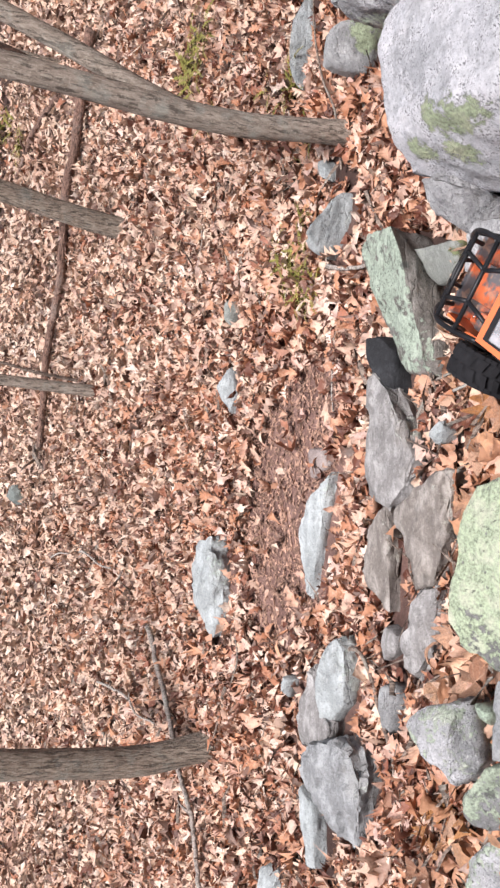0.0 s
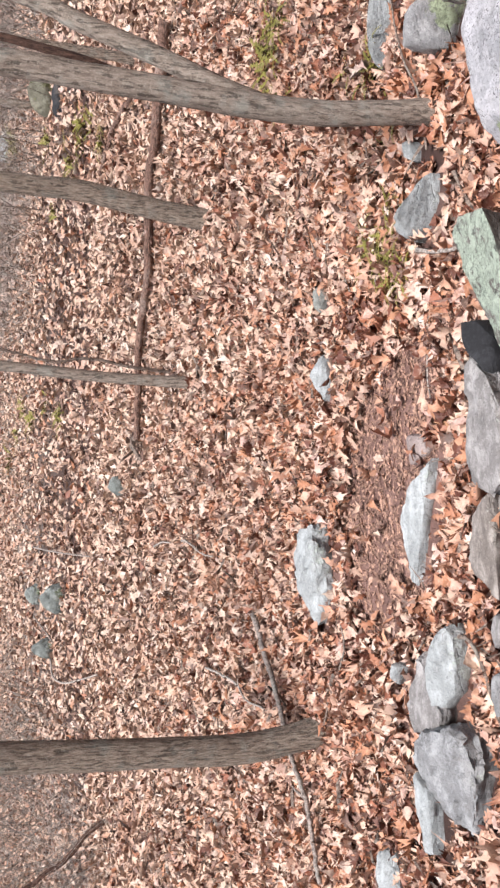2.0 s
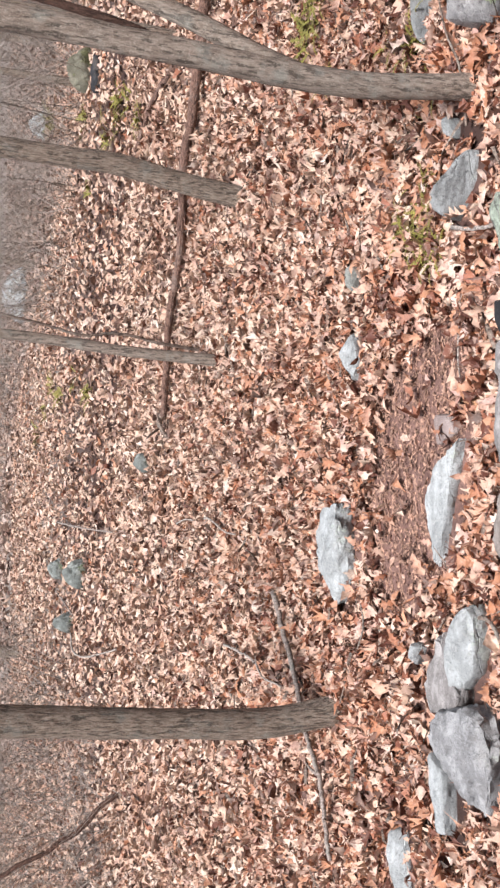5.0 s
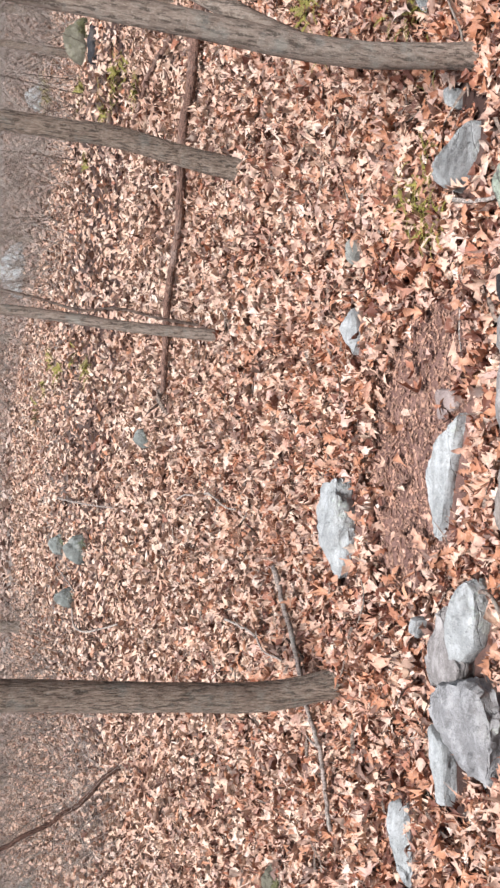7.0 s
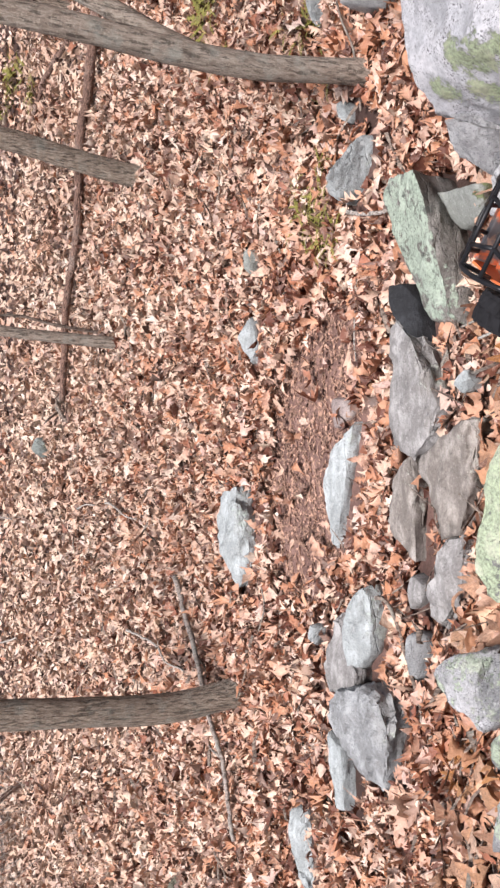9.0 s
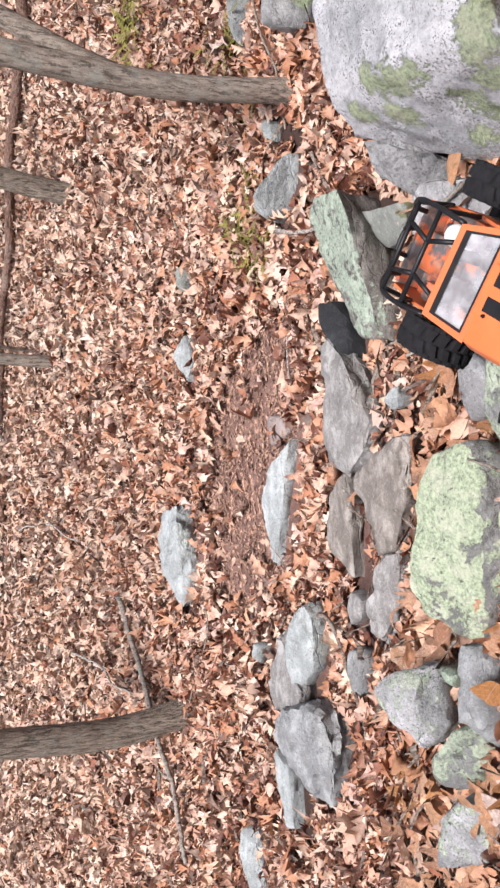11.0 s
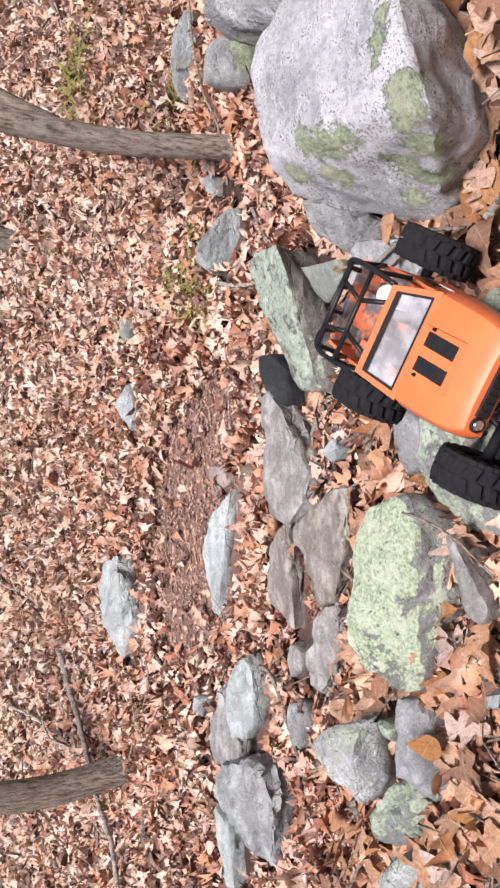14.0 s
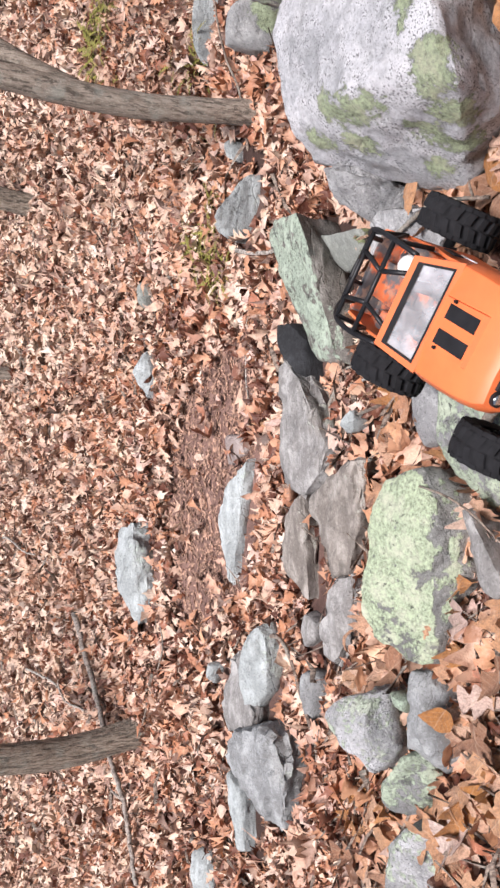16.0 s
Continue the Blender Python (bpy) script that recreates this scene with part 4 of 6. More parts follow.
add_branch('twig', 'forked pale grey twig on the leaves', [(-1.195, 4.22, 0.045), (-1.15, 3.95, 0.055), (-1.125, 3.70, 0.05), (-1.15, 3.55, 0.055), (-1.115, 3.31, 0.05)], 0.0065, 0.004, TWIG_PALE, 7, 3)
add_branch('twig', 'thin rootlet lying on bare soil', [(0.237, 2.141, 0.012), (0.143, 2.136, 0.012), (0.050, 2.103, 0.014), (-0.035, 2.109, 0.012)], 0.0022, 0.0018, TWIG_PALE, 7, 0)
add_branch('stick', 'broken pale stick between two rocks', [(0.492, 2.122, 0.060), (0.469, 2.023, 0.065), (0.454, 1.900, 0.075)], 0.006, 0.005, TWIG_PALE, 7, 0)
add_branch('twig', 'thin reddish stem in front of the forked tree', [(0.765, 2.141, 0.020), (0.906, 2.121, 0.060), (1.001, 2.148, 0.090), (1.108, 2.132, 0.130), (1.224, 2.102, 0.160)], 0.004, 0.002, TWIG, 7, 2)
add_branch('stick', 'brown stick under the large boulder', [(0.397, 1.339, 0.130), (0.416, 1.256, 0.150), (0.421, 1.170, 0.170), (0.415, 1.087, 0.140)], 0.0045, 0.0035, TWIG, 7, 1)
add_branch('stick', 'brown stick beside the large boulder', [(0.402, 1.080, 0.130), (0.427, 1.033, 0.140), (0.447, 0.985, 0.150)], 0.008, 0.006, TWIG, 7, 0)
add_branch('twig', 'thin twig lying over a lichened boulder', [(0.164, 1.294, 0.130), (0.155, 1.153, 0.180), (0.159, 1.061, 0.200), (0.179, 0.999, 0.200), (0.203, 0.931, 0.200)], 0.003, 0.002, TWIG, 7, 1)
add_branch('stick', 'short thick stick on a lichened boulder', [(0.047, 1.021, 0.200), (0.089, 0.975, 0.210), (0.129, 0.925, 0.210)], 0.009, 0.007, TWIG, 7, 0)
add_branch('twig', 'thin twig between lichened boulders', [(-0.055, 1.177, 0.190), (-0.065, 1.096, 0.200), (-0.095, 1.062, 0.170), (-0.151, 1.021, 0.130)], 0.002, 0.0015, TWIG, 7, 0)
add_branch('twig', 'thin pale twig in the leaves', [(0.133, 1.504, 0.080), (0.150, 1.420, 0.090), (0.168, 1.310, 0.100)], 0.0035, 0.002, TWIG_PALE, 7, 0)
add_branch('twig', 'thin pale twig in the leaves', [(0.159, 1.565, 0.080), (0.186, 1.423, 0.090), (0.191, 1.312, 0.100)], 0.003, 0.002, TWIG, 7, 0)
add_branch('twig', 'thin pale grey twig on the leaves', [(-0.634, 4.735, 0.045), (-0.615, 4.60, 0.055), (-0.626, 4.45, 0.05), (-0.635, 4.25, 0.055), (-0.625, 4.10, 0.045)], 0.0065, 0.004, TWIG_PALE, 7, 1)
add_branch('twig', 'thin curved twig on far leaves', [(-2.50, 9.46, 0.30), (-2.615, 9.19, 0.30), (-2.42, 8.29, 0.29), (-2.2, 7.6, 0.23), (-1.985, 6.97, 0.18)], 0.011, 0.007, TWIG_PALE, 7, 1)
add_branch('twig', 'thin long twig on far leaves', [(-1.444, 10.352, 0.40), (-1.253, 8.591, 0.29), (-1.071, 7.125, 0.215)], 0.011, 0.007, TWIG_GREY, 7, 1)
add_branch('stick', 'dark stick in the leaves', [(-0.522, 1.996, 0.040), (-0.499, 1.842, 0.050), (-0.683, 1.698, 0.050), (-0.748, 1.695, 0.040)], 0.006, 0.004, TWIG, 7, 0)
add_branch('twig', 'short pale twig on the leaves', [(-0.755, 5.388, 0.06), (-0.70, 5.17, 0.06), (-0.675, 4.967, 0.05)], 0.006, 0.004, TWIG_PALE, 7, 0)
add_branch('twig', 'thin grey stick beside mossy stones', [(-2.329, 10.78, 0.37), (-2.345, 10.14, 0.31), (-2.316, 9.40, 0.28)], 0.011, 0.007, TWIG_GREY, 7, 1)
add_branch('twig', 'thin twig on the leaves', [(-0.768, 2.609, 0.040), (-0.679, 2.552, 0.050), (-0.618, 2.603, 0.040)], 0.0035, 0.002, TWIG, 7, 0)
add_branch("leaning_pole", "dark thin dead sapling leaning over the leaves", [(-3.15, 7.02, 0.10), (-3.18, 7.0, 0.15), (-3.275, 7.0, 0.285), (-3.37, 7.0, 0.36), (-3.475, 7.0, 0.48), (-3.53, 7.0, 0.60), (-3.605, 7.0, 0.70), (-3.68, 7.0, 0.91), (-3.76, 7.0, 1.07), (-3.9, 7.0, 1.7)], 0.020, 0.018, DARKWOOD, 10, 0, 0.12, "branch", 0.16)
add_branch("sapling", "thin crooked grey sapling beside a young tree", [(0.30, 5.0, 0.02), (0.33, 5.0, 0.28), (0.37, 5.0, 0.52), (0.35, 5.0, 0.72), (0.40, 5.0, 0.95), (0.46, 5.0, 1.35), (0.5, 5.0, 2.2)], 0.010, 0.006, TWIG, 7, 4)

# trunks farther back
for tx, ty, tr, th in ((-4.45, 15.7, 0.10, 9.0), (2.45, 3.1 + 2.9, 0.035, 6.0), (4.6, 13.5, 0.06, 8.0), (6.8, 18.0, 0.09, 9.0), (2.9, 20.5, 0.07, 9.0), (-7.8, 17.0, 0.09, 9.0), (0.9, 26.0, 0.10, 10.0)):
    tz = gz(tx, ty)
    add_tree("distant thin bare tree on the brow", [(tx, ty, tz), (tx + 0.02, ty, tz + 0.5), (tx + 0.03, ty, tz + 1.2)], tr, tr * 0.9, BARK, (), th, 1.15, 10, "distant trees on the brow")


# ---- low green plants and brush ----
def add_fern(x, y, n, size, seed):
    """A tuft of small arching fronds with paired leaflets."""
    rnd = random.Random(seed)
    bm = bmesh.new()
    for i in range(n):
        an, ln = rnd.uniform(0, 6.283), size * rnd.uniform(0.6, 1.1)
        d = Vector((math.cos(an), math.sin(an), 0))
        side = Vector((-d.y, d.x, 0))
        o = Vector((rnd.uniform(-1, 1), rnd.uniform(-1, 1), 0)) * size * 0.35
        rib = [o + d * ln * t + Vector((0, 0, ln * (1.1 * t - 0.8 * t * t))) for t in (k / 14 for k in range(15))]
        stem = [bm.verts.new(p) for p in rib]
        for k in range(14):
            a, b = rib[k], rib[k + 1]
            w = ln * 0.14 * (1 - k / 15) * (0.5 if k < 2 else 1)
            for s in (-1, 1):
                tip = a.lerp(b, 0.9) + side * s * w + Vector((0, 0, rnd.uniform(-0.3, 0.2) * w))
                bm.faces.new([stem[k], stem[k + 1], bm.verts.new(tip)])
    ob = part("fern", bm, GREEN)
    ob.location = (x, y, gz(x, y) + 0.012)
    return tagged(ob, "small yellow-green fern tuft growing through dry leaves", "fern", "ferns on the forest floor")


FERNS = [(1.55, 3.25, 0.176, 19), (1.45, 3.4, 0.189, 19), (1.36, 3.32, 0.121, 9), (1.24, 3.2, 0.108, 9), (1.12, 2.5, 0.108, 10), (1.16, 2.62, 0.095, 8), (0.55, 2.45, 0.10, 14), (0.49, 2.36, 0.11, 14), (0.6, 2.32, 0.10, 12), (0.46, 2.28, 0.10, 12), (0.64, 2.5, 0.068, 7), (0.95, 2.55, 0.068, 7), (0.92, 2.32, 0.081, 8), (2.62, 7.85, 0.278, 13), (2.5, 7.5, 0.232, 9), (2.2, 7.1, 0.232, 9), (2.4, 8.4, 0.29, 9), (2.43, 7.92, 0.26, 12), (2.17, 7.0, 0.24, 12), (2.13, 9.17, 0.25, 8), (4.99, 16.8, 0.5, 14), (5.2, 17.6, 0.5, 12), (0.03, 9.02, 0.24, 9), (0.08, 9.2, 0.232, 8), (0.2, 9.9, 0.255, 8), (0.0, 10.8, 0.325, 11), (0.15, 11.6, 0.325, 11), (-0.2, 12.4, 0.325, 8), (2.9, 9.6, 0.348, 9), (-0.6, 13.5, 0.348, 8), (0.87, 2.4, 0.05, 10), (0.66, 2.35, 0.08, 10), (0.53, 2.4, 0.09, 10), (0.47, 2.25, 0.09, 10), (1.09, 2.47, 0.09, 10)]
for i, (fx, fy, fs, fn) in enumerate(FERNS):
    add_fern(fx, fy, int(fn * (1.3 if fy > 6 else 1)), fs * (0.85 if fy > 6 else 1), i)


def brush(seed, clumps, material, label, low=0.002, high=0.005):
    """Thin bare shrub stems that arch and fork."""
    rnd = random.Random(seed)
    bm = bmesh.new()
    for cx, cy in clumps:
        for _ in range(rnd.randrange(5, 10)):
            x, y = cx + rnd.gauss(0, 0.3), cy + rnd.gauss(0, 0.3)
            p = Vector((x, y, gz(x, y) - 0.02))
            h, lean = rnd.uniform(0.6, 1.7) * (0.4 if cy < 9.0 and cx < 0 else 1), rnd.uniform(0, 6.28)
            d = Vector((math.cos(lean) * 0.7, math.sin(lean) * 0.7, 1))
            sag = Vector((math.cos(lean), math.sin(lean), -0.6)) * rnd.uniform(0.0, 0.35) * h
            r = rnd.uniform(low, high) * (1 + cy / 30)
            q = [p, p + d * h * 0.4, p + d * h * 0.75 + sag * 0.4 + Vector((rnd.gauss(0, 0.06), rnd.gauss(0, 0.06), 0)), p + d * h + sag + Vector((rnd.gauss(0, 0.12), rnd.gauss(0, 0.12), 0))]
            tube(bm, q, [r, r * 0.8, r * 0.6, r * 0.3], 3, cap=False)
            for k in (1, 1, 2, 2, 2):
                w = Vector((rnd.gauss(0, 1), rnd.gauss(0, 1), 0.6)).normalized() * h * rnd.uniform(0.2, 0.45)
                tube(bm, [q[k], q[k] + w * 0.6, q[k] + w + Vector((0, 0, 0.04))], [r * 0.5, r * 0.4, r * 0.2], 3, cap=False)
    return tagged(part("brush", bm, material), label, "brush", kind="stuff")


def thicket(seed, near, left, far):
    rnd = random.Random(seed)
    return ([(rnd.uniform(1.2, 9), rnd.uniform(9.5, 19)) for _ in range(near)] + [(rnd.uniform(-8, -3.4), rnd.uniform(7.4, 13)) for _ in range(left)]
            + [(rnd.uniform(-6, 9), rnd.uniform(17, 32)) for _ in range(far)])


brush(4, thicket(4, 55, 40, 75), TWIG_GREY, "thin bare grey shrub stems and twigs")
brush(5, thicket(5, 34, 22, 40), TWIG_PALE, "pale bleached bare shrub stems", 0.0015, 0.004)
brush(8, [(-3.32 + 0.16 * math.sin(5 * i), 6.75 + 0.16 * i) for i in range(9)], TWIG_PALE, "low tangle of fine dead twigs by a leaning pole", 0.0015, 0.003)
brush(6, thicket(6, 34, 24, 45), TWIG, "dark bare shrub stems and twigs", 0.0015, 0.004)

# ---- leaf litter ----
SOIL_PATCH = hull2d([(0.3, 2.13), (0.27, 2.4), (0.15, 2.51), (-0.03, 2.64), (-0.22, 2.68), (-0.49, 2.63), (-0.64, 2.48), (-0.6, 2.22), (-0.45, 2.17), (-0.1, 2.11), (0.11, 2.04), (0.26, 2.06)])


def inside(px, py, poly, grow=0.008):
    """Which points lie in a convex outline, grown by some metres."""
    ok = np.ones(len(px), bool)
    for (ax, ay), (bx, by) in zip(poly, poly[1:] + poly[:1]):
        ln = math.hypot(bx - ax, by - ay) or 1.0
        ok &= ((bx - ax) * (py - ay) - (by - ay) * (px - ax)) / ln > -grow
    return ok


def leaf_shape(stations, widths, lean=0.0):
    """Half outline of a lobed leaf to vertices and quads: left edge, midrib, right edge."""
    v, f = [], []
    n = len(stations)
    for i, (s, w) in enumerate(zip(stations, widths)):
        sl = min(1.0, s + (0.05 if w > 0.12 else 0.0))
        v += [(-w, sl - 0.5, 0), (lean * math.sin(3 * s), s - 0.5, 0), (w * 0.94, sl - 0.52 if 0 < s < 1 else s - 0.5, 0)]
    for i in range(n - 1):
        a, b = 3 * i, 3 * i + 3
        f += [(a, a + 1, b + 1, b), (a + 1, a + 2, b + 2, b + 1)]
    return np.array(v), np.array(f)


def lobed_leaf(n, lobes, deep, slim, phase):
    """A finer leaf: rounded lobes on a tapering outline, two strips on each side of the rib."""
    v, f = [], []
    for i in range(n + 1):
        s = i / n
        env = (math.sin(math.pi * min(1.0, s * 1.02) ** 0.8) ** 0.75 if 0 < s < 1 else 0.0) * slim
        w = env * (1 - deep + deep * (0.5 + 0.5 * math.cos(2 * math.pi * lobes * s + phase)) ** 0.8)
        w = max(w, 0.006) if s > 0.13 else 0.008
        sw = s + 0.06 * (w / slim) * (1 - s)
        v += [(-w, sw - 0.5, 0), (-w * 0.5, (s + sw) / 2 - 0.5, 0.0), (0, s - 0.5, 0), (w * 0.47, (s + sw) / 2 - 0.5, 0.0), (w * 0.95, sw - 0.51, 0)]
    for i in range(n):
        for j in range(4):
            a = 5 * i + j
            f.append((a, a + 1, a + 6, a + 5))
    return np.array(v), np.array(f)


SHAPES = {
    "big": [lobed_leaf(26, 2.9, 0.66, 0.36, 2.4), lobed_leaf(26, 2.5, 0.60, 0.34, 2.0), lobed_leaf(18, 2.0, 0.10, 0.27, 0.0), lobed_leaf(26, 3.2, 0.70, 0.40, 2.8)],
    "oak": [leaf_shape([0, .10, .21, .30, .42, .52, .63, .73, .83, 1.0], [.010, .03, .19, .08, .30, .11, .27, .09, .12, .004], .02),
            leaf_shape([0, .14, .27, .38, .52, .64, .76, .87, 1.0], [.010, .04, .23, .10, .31, .12, .20, .06, .004], -.02)],
    "near": [leaf_shape([0, .20, .34, .52, .68, .84, 1.0], [.012, .24, .07, .32, .09, .20, .004], .02),
             leaf_shape([0, .25, .42, .66, 1.0], [.012, .27, .08, .29, .004], -.02),
             leaf_shape([0, .30, .70, 1.0], [.01, .18, .16, .004], .02)],
    "mid": [leaf_shape([0, .25, .42, .66, 1.0], [.02, .27, .08, .29, .01]),
            leaf_shape([0, .3, .65, 1.0], [.02, .20, .22, .01])],
    "slim": [leaf_shape([0, .45, 1.0], [.05, .25, .01])],
    "far": [(np.array([(-0.27, -0.05, 0), (0, -0.5, 0), (0.27, 0.02, 0), (0, 0.5, 0), (-0.12, 0.34, 0), (0.13, 0.30, 0)]), np.array([(0, 1, 3, 4), (1, 2, 5, 3)]))],
}


def place_leaves(shape, x, y, z, length, tilt, fold, curl, crumple=None):
    """All leaves of one shape as vertices: folded along the rib, curled, tipped and turned."""
    v, f = shape
    n = len(x)
    crumple = crumple or (0.012 if len(v) > 60 else 0.03)
    ln = length[:, None]
    lx = v[None, :, 0] * ln * RNG.uniform(0.8, 1.15, (n, 1))
    ly = v[None, :, 1] * ln
    cu = RNG.normal(0, curl, (n, 1))
    lz = np.abs(lx) * RNG.normal(0.12, fold, (n, 1)) + (v[None, :, 1] ** 2 - 0.08) * cu * ln + lx * v[None, :, 1] * RNG.normal(0, 0.6 * curl, (n, 1)) + lx * lx / ln * RNG.normal(0.2, 1.2 * curl, (n, 1))
    lz += RNG.normal(0, crumple, (n, v.shape[0])) * ln
    ta, tb, yaw = RNG.normal(0, tilt, (n, 1)), RNG.normal(0, tilt, (n, 1)), RNG.uniform(0, 2 * np.pi, (n, 1))
    ly, lz = ly * np.cos(ta) - lz * np.sin(ta), ly * np.sin(ta) + lz * np.cos(ta)
    lx, lz = lx * np.cos(tb) + lz * np.sin(tb), -lx * np.sin(tb) + lz * np.cos(tb)
    wx, wy = lx * np.cos(yaw) - ly * np.sin(yaw), lx * np.sin(yaw) + ly * np.cos(yaw)
    verts = np.stack([wx + x[:, None], wy + y[:, None], lz + z[:, None]], -1).reshape(-1, 3)
    faces = (f[None] + (np.arange(n) * len(v))[:, None, None]).reshape(-1, 4)
    return verts, faces


def scatter(y0, y1, density, spread=0.63, margin=0.35):
    area = (y1 - y0) * (spread * (y0 + y1) + 2 * margin)
    n = int(area * density)
    y = RNG.uniform(y0, y1, int(n * 1.6))
    half = spread * np.abs(y) + margin
    keep = RNG.uniform(0, 1, len(y)) < half / (spread * y1 + margin)
    y, half = y[keep], half[keep]
    return RNG.uniform(-1, 1, len(y)) * half, y


def clear_of_stones(x, y, grow=0.008, front=True):
    ok = np.ones(len(x), bool)
    for cx, cy, poly, top in FOOTPRINTS:
        if top > 0.025 and cy < 4:
            ok &= ~inside(x - cx, y - cy, poly, grow)
            if front:
                low = 0.35 if top < 0.065 or cy > 2.0 else 0.0
                ok &= ~(inside(x - cx, y - cy + 0.03, poly, grow) & (RNG.uniform(0, 1, len(x)) < 0.6 + low))
                ok &= ~(inside(x - cx, y - cy + 0.06, poly, grow) & (RNG.uniform(0, 1, len(x)) < 0.25 + low))
                ok &= ~(inside(x - cx, y - cy + 0.09, poly, grow) & (RNG.uniform(0, 1, len(x)) < 2 * low - 0.1))
    return ok


def litter(name, label, kind, y0, y1, density, size, tilt, fold, curl, depth, mats=None, share=(0.5, 0.5), low=0.002):
    """One stretch of fallen leaves; share: how many are of the second material at its near and far end."""
    vs, fs, ms, k = [], [], [], 0
    shapes = SHAPES[kind]
    for shape in shapes:
        x, y = scatter(y0, y1, density / len(shapes))
        ok = clear_of_stones(x, y, 0.016 if 1 < y0 < 3 else 0.004 if y0 > 3 else -0.025 if kind == "near" else -0.015, y0 > 1)
        if y0 < 3:
            ok &= ~(inside(x, y, SOIL_PATCH, 0.06 * RNG.normal(0, 1, len(x)) + 0.01) & (RNG.uniform(0, 1, len(x)) < 0.98))
        x, y = x[ok], y[ok]
        ln = RNG.uniform(size[0], size[1], len(x)) * RNG.choice([0.6, 1.0, 1.0, 1.25], len(x))
        z = ground_z(x, y) + RNG.uniform(low, depth, len(x))
        v, f = place_leaves(shape, x, y, z, ln, tilt, fold, curl)
        vs.append(v)
        fs.append(f + k)
        k += len(v)
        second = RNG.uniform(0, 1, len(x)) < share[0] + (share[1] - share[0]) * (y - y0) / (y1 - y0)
        ms.append(np.repeat(second.astype(np.int32), len(shape[1])))
    ob = mesh_object(name, np.concatenate(vs), np.concatenate(fs), mats or (LEAF, LEAF_PALE), False, np.concatenate(ms))
    return tagged(ob, label, "leaf litter", kind="stuff")


litter("leaf_litter", "dense litter of dry tan and brown oak leaves", "near", 1.55, 3.25, 3200, (0.032, 0.066), 0.52, 0.6, 1.3, 0.036, None, (0.15, 0.55), -0.004)
litter("leaf_litter", "curled lobed oak leaves on top of the litter", "oak", 1.55, 3.7, 1400, (0.040, 0.076), 0.44, 0.65, 1.5, 0.046, None, (0.22, 0.6), 0.010)
litter("leaf_litter", "small broken brown leaves packed between the stones", "near", 0.55, 1.6, 3200, (0.025, 0.05), 0.55, 0.5, 1.1, 0.016, None, (0.1, 0.3), -0.006)
litter("leaf_litter", "deep drift of large curled brown oak leaves among the stones", "big", 0.55, 1.55, 640, (0.055, 0.10), 0.45, 0.25, 0.95, 0.04, (LEAF, LEAF_WARM), (0.85, 0.5))
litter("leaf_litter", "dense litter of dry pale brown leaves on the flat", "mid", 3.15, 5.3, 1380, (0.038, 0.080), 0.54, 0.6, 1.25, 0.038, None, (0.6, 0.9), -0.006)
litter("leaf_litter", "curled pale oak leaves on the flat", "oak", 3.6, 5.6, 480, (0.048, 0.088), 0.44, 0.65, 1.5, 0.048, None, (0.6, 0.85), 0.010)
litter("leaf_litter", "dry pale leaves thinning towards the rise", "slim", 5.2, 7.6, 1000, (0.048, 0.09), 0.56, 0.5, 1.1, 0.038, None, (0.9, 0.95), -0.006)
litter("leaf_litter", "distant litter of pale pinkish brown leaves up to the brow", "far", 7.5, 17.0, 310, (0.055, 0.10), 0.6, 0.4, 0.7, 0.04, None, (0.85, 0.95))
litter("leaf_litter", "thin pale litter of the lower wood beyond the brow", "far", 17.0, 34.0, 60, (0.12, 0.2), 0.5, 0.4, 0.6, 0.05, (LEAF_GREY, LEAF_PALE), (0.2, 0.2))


CRUMB = plain_material("crumbled_leaf", (0.36, 0.225, 0.165), 0.8, vary=0.75, grain=60)


def crumbs():
    """Bits of leaf and needles on the bare soil."""
    x, y = RNG.uniform(-0.74, 0.40, 8000), RNG.uniform(1.94, 2.78, 8000)
    ok = inside(x, y, SOIL_PATCH, 0.07) & clear_of_stones(x, y)
    x, y = x[ok], y[ok]
    v, f = place_leaves(SHAPES["far"][0], x, y, ground_z(x, y) + RNG.uniform(0.001, 0.008, len(x)), RNG.uniform(0.004, 0.02, len(x)), 0.35, 0.3, 0.4)
    v2, f2 = place_leaves(leaf_shape([0, .5, 1.0], [.012, .016, .010]), x[::3] + 0.01, y[::3], ground_z(x[::3], y[::3]) + 0.006, RNG.uniform(0.02, 0.05, len(x[::3])), 0.15, 0.2, 0.3)
    return tagged(mesh_object("leaf_crumbs", np.concatenate([v, v2]), np.concatenate([f, f2 + len(v)]), CRUMB), "small leaf crumbs and needles on bare brown soil", "leaf litter", kind="stuff")


crumbs()


def surrounding_litter():
    """The same leaf fall to both sides and behind, thinner farther off."""
    x, y = RNG.normal(0, 3.8, 100000), RNG.normal(2.0, 4.0, 100000)
    ok = ((np.abs(x) > 0.63 * np.maximum(y, 0) + 0.3) | (y < 0.6)) & clear_of_stones(x, y)
    x, y = x[ok], y[ok]
    v, f = place_leaves(SHAPES["far"][0], x, y, ground_z(x, y) + RNG.uniform(0.004, 0.04, len(x)), RNG.uniform(0.065, 0.12, len(x)), 0.4, 0.4, 0.7)
    slots = np.repeat((RNG.uniform(0, 1, len(x)) < 0.5).astype(np.int32), 2)
    return tagged(mesh_object("leaf_litter", v, f, (LEAF, LEAF_PALE), False, slots), "dry brown oak leaves lying all round", "leaf litter", kind="stuff")


surrounding_litter()


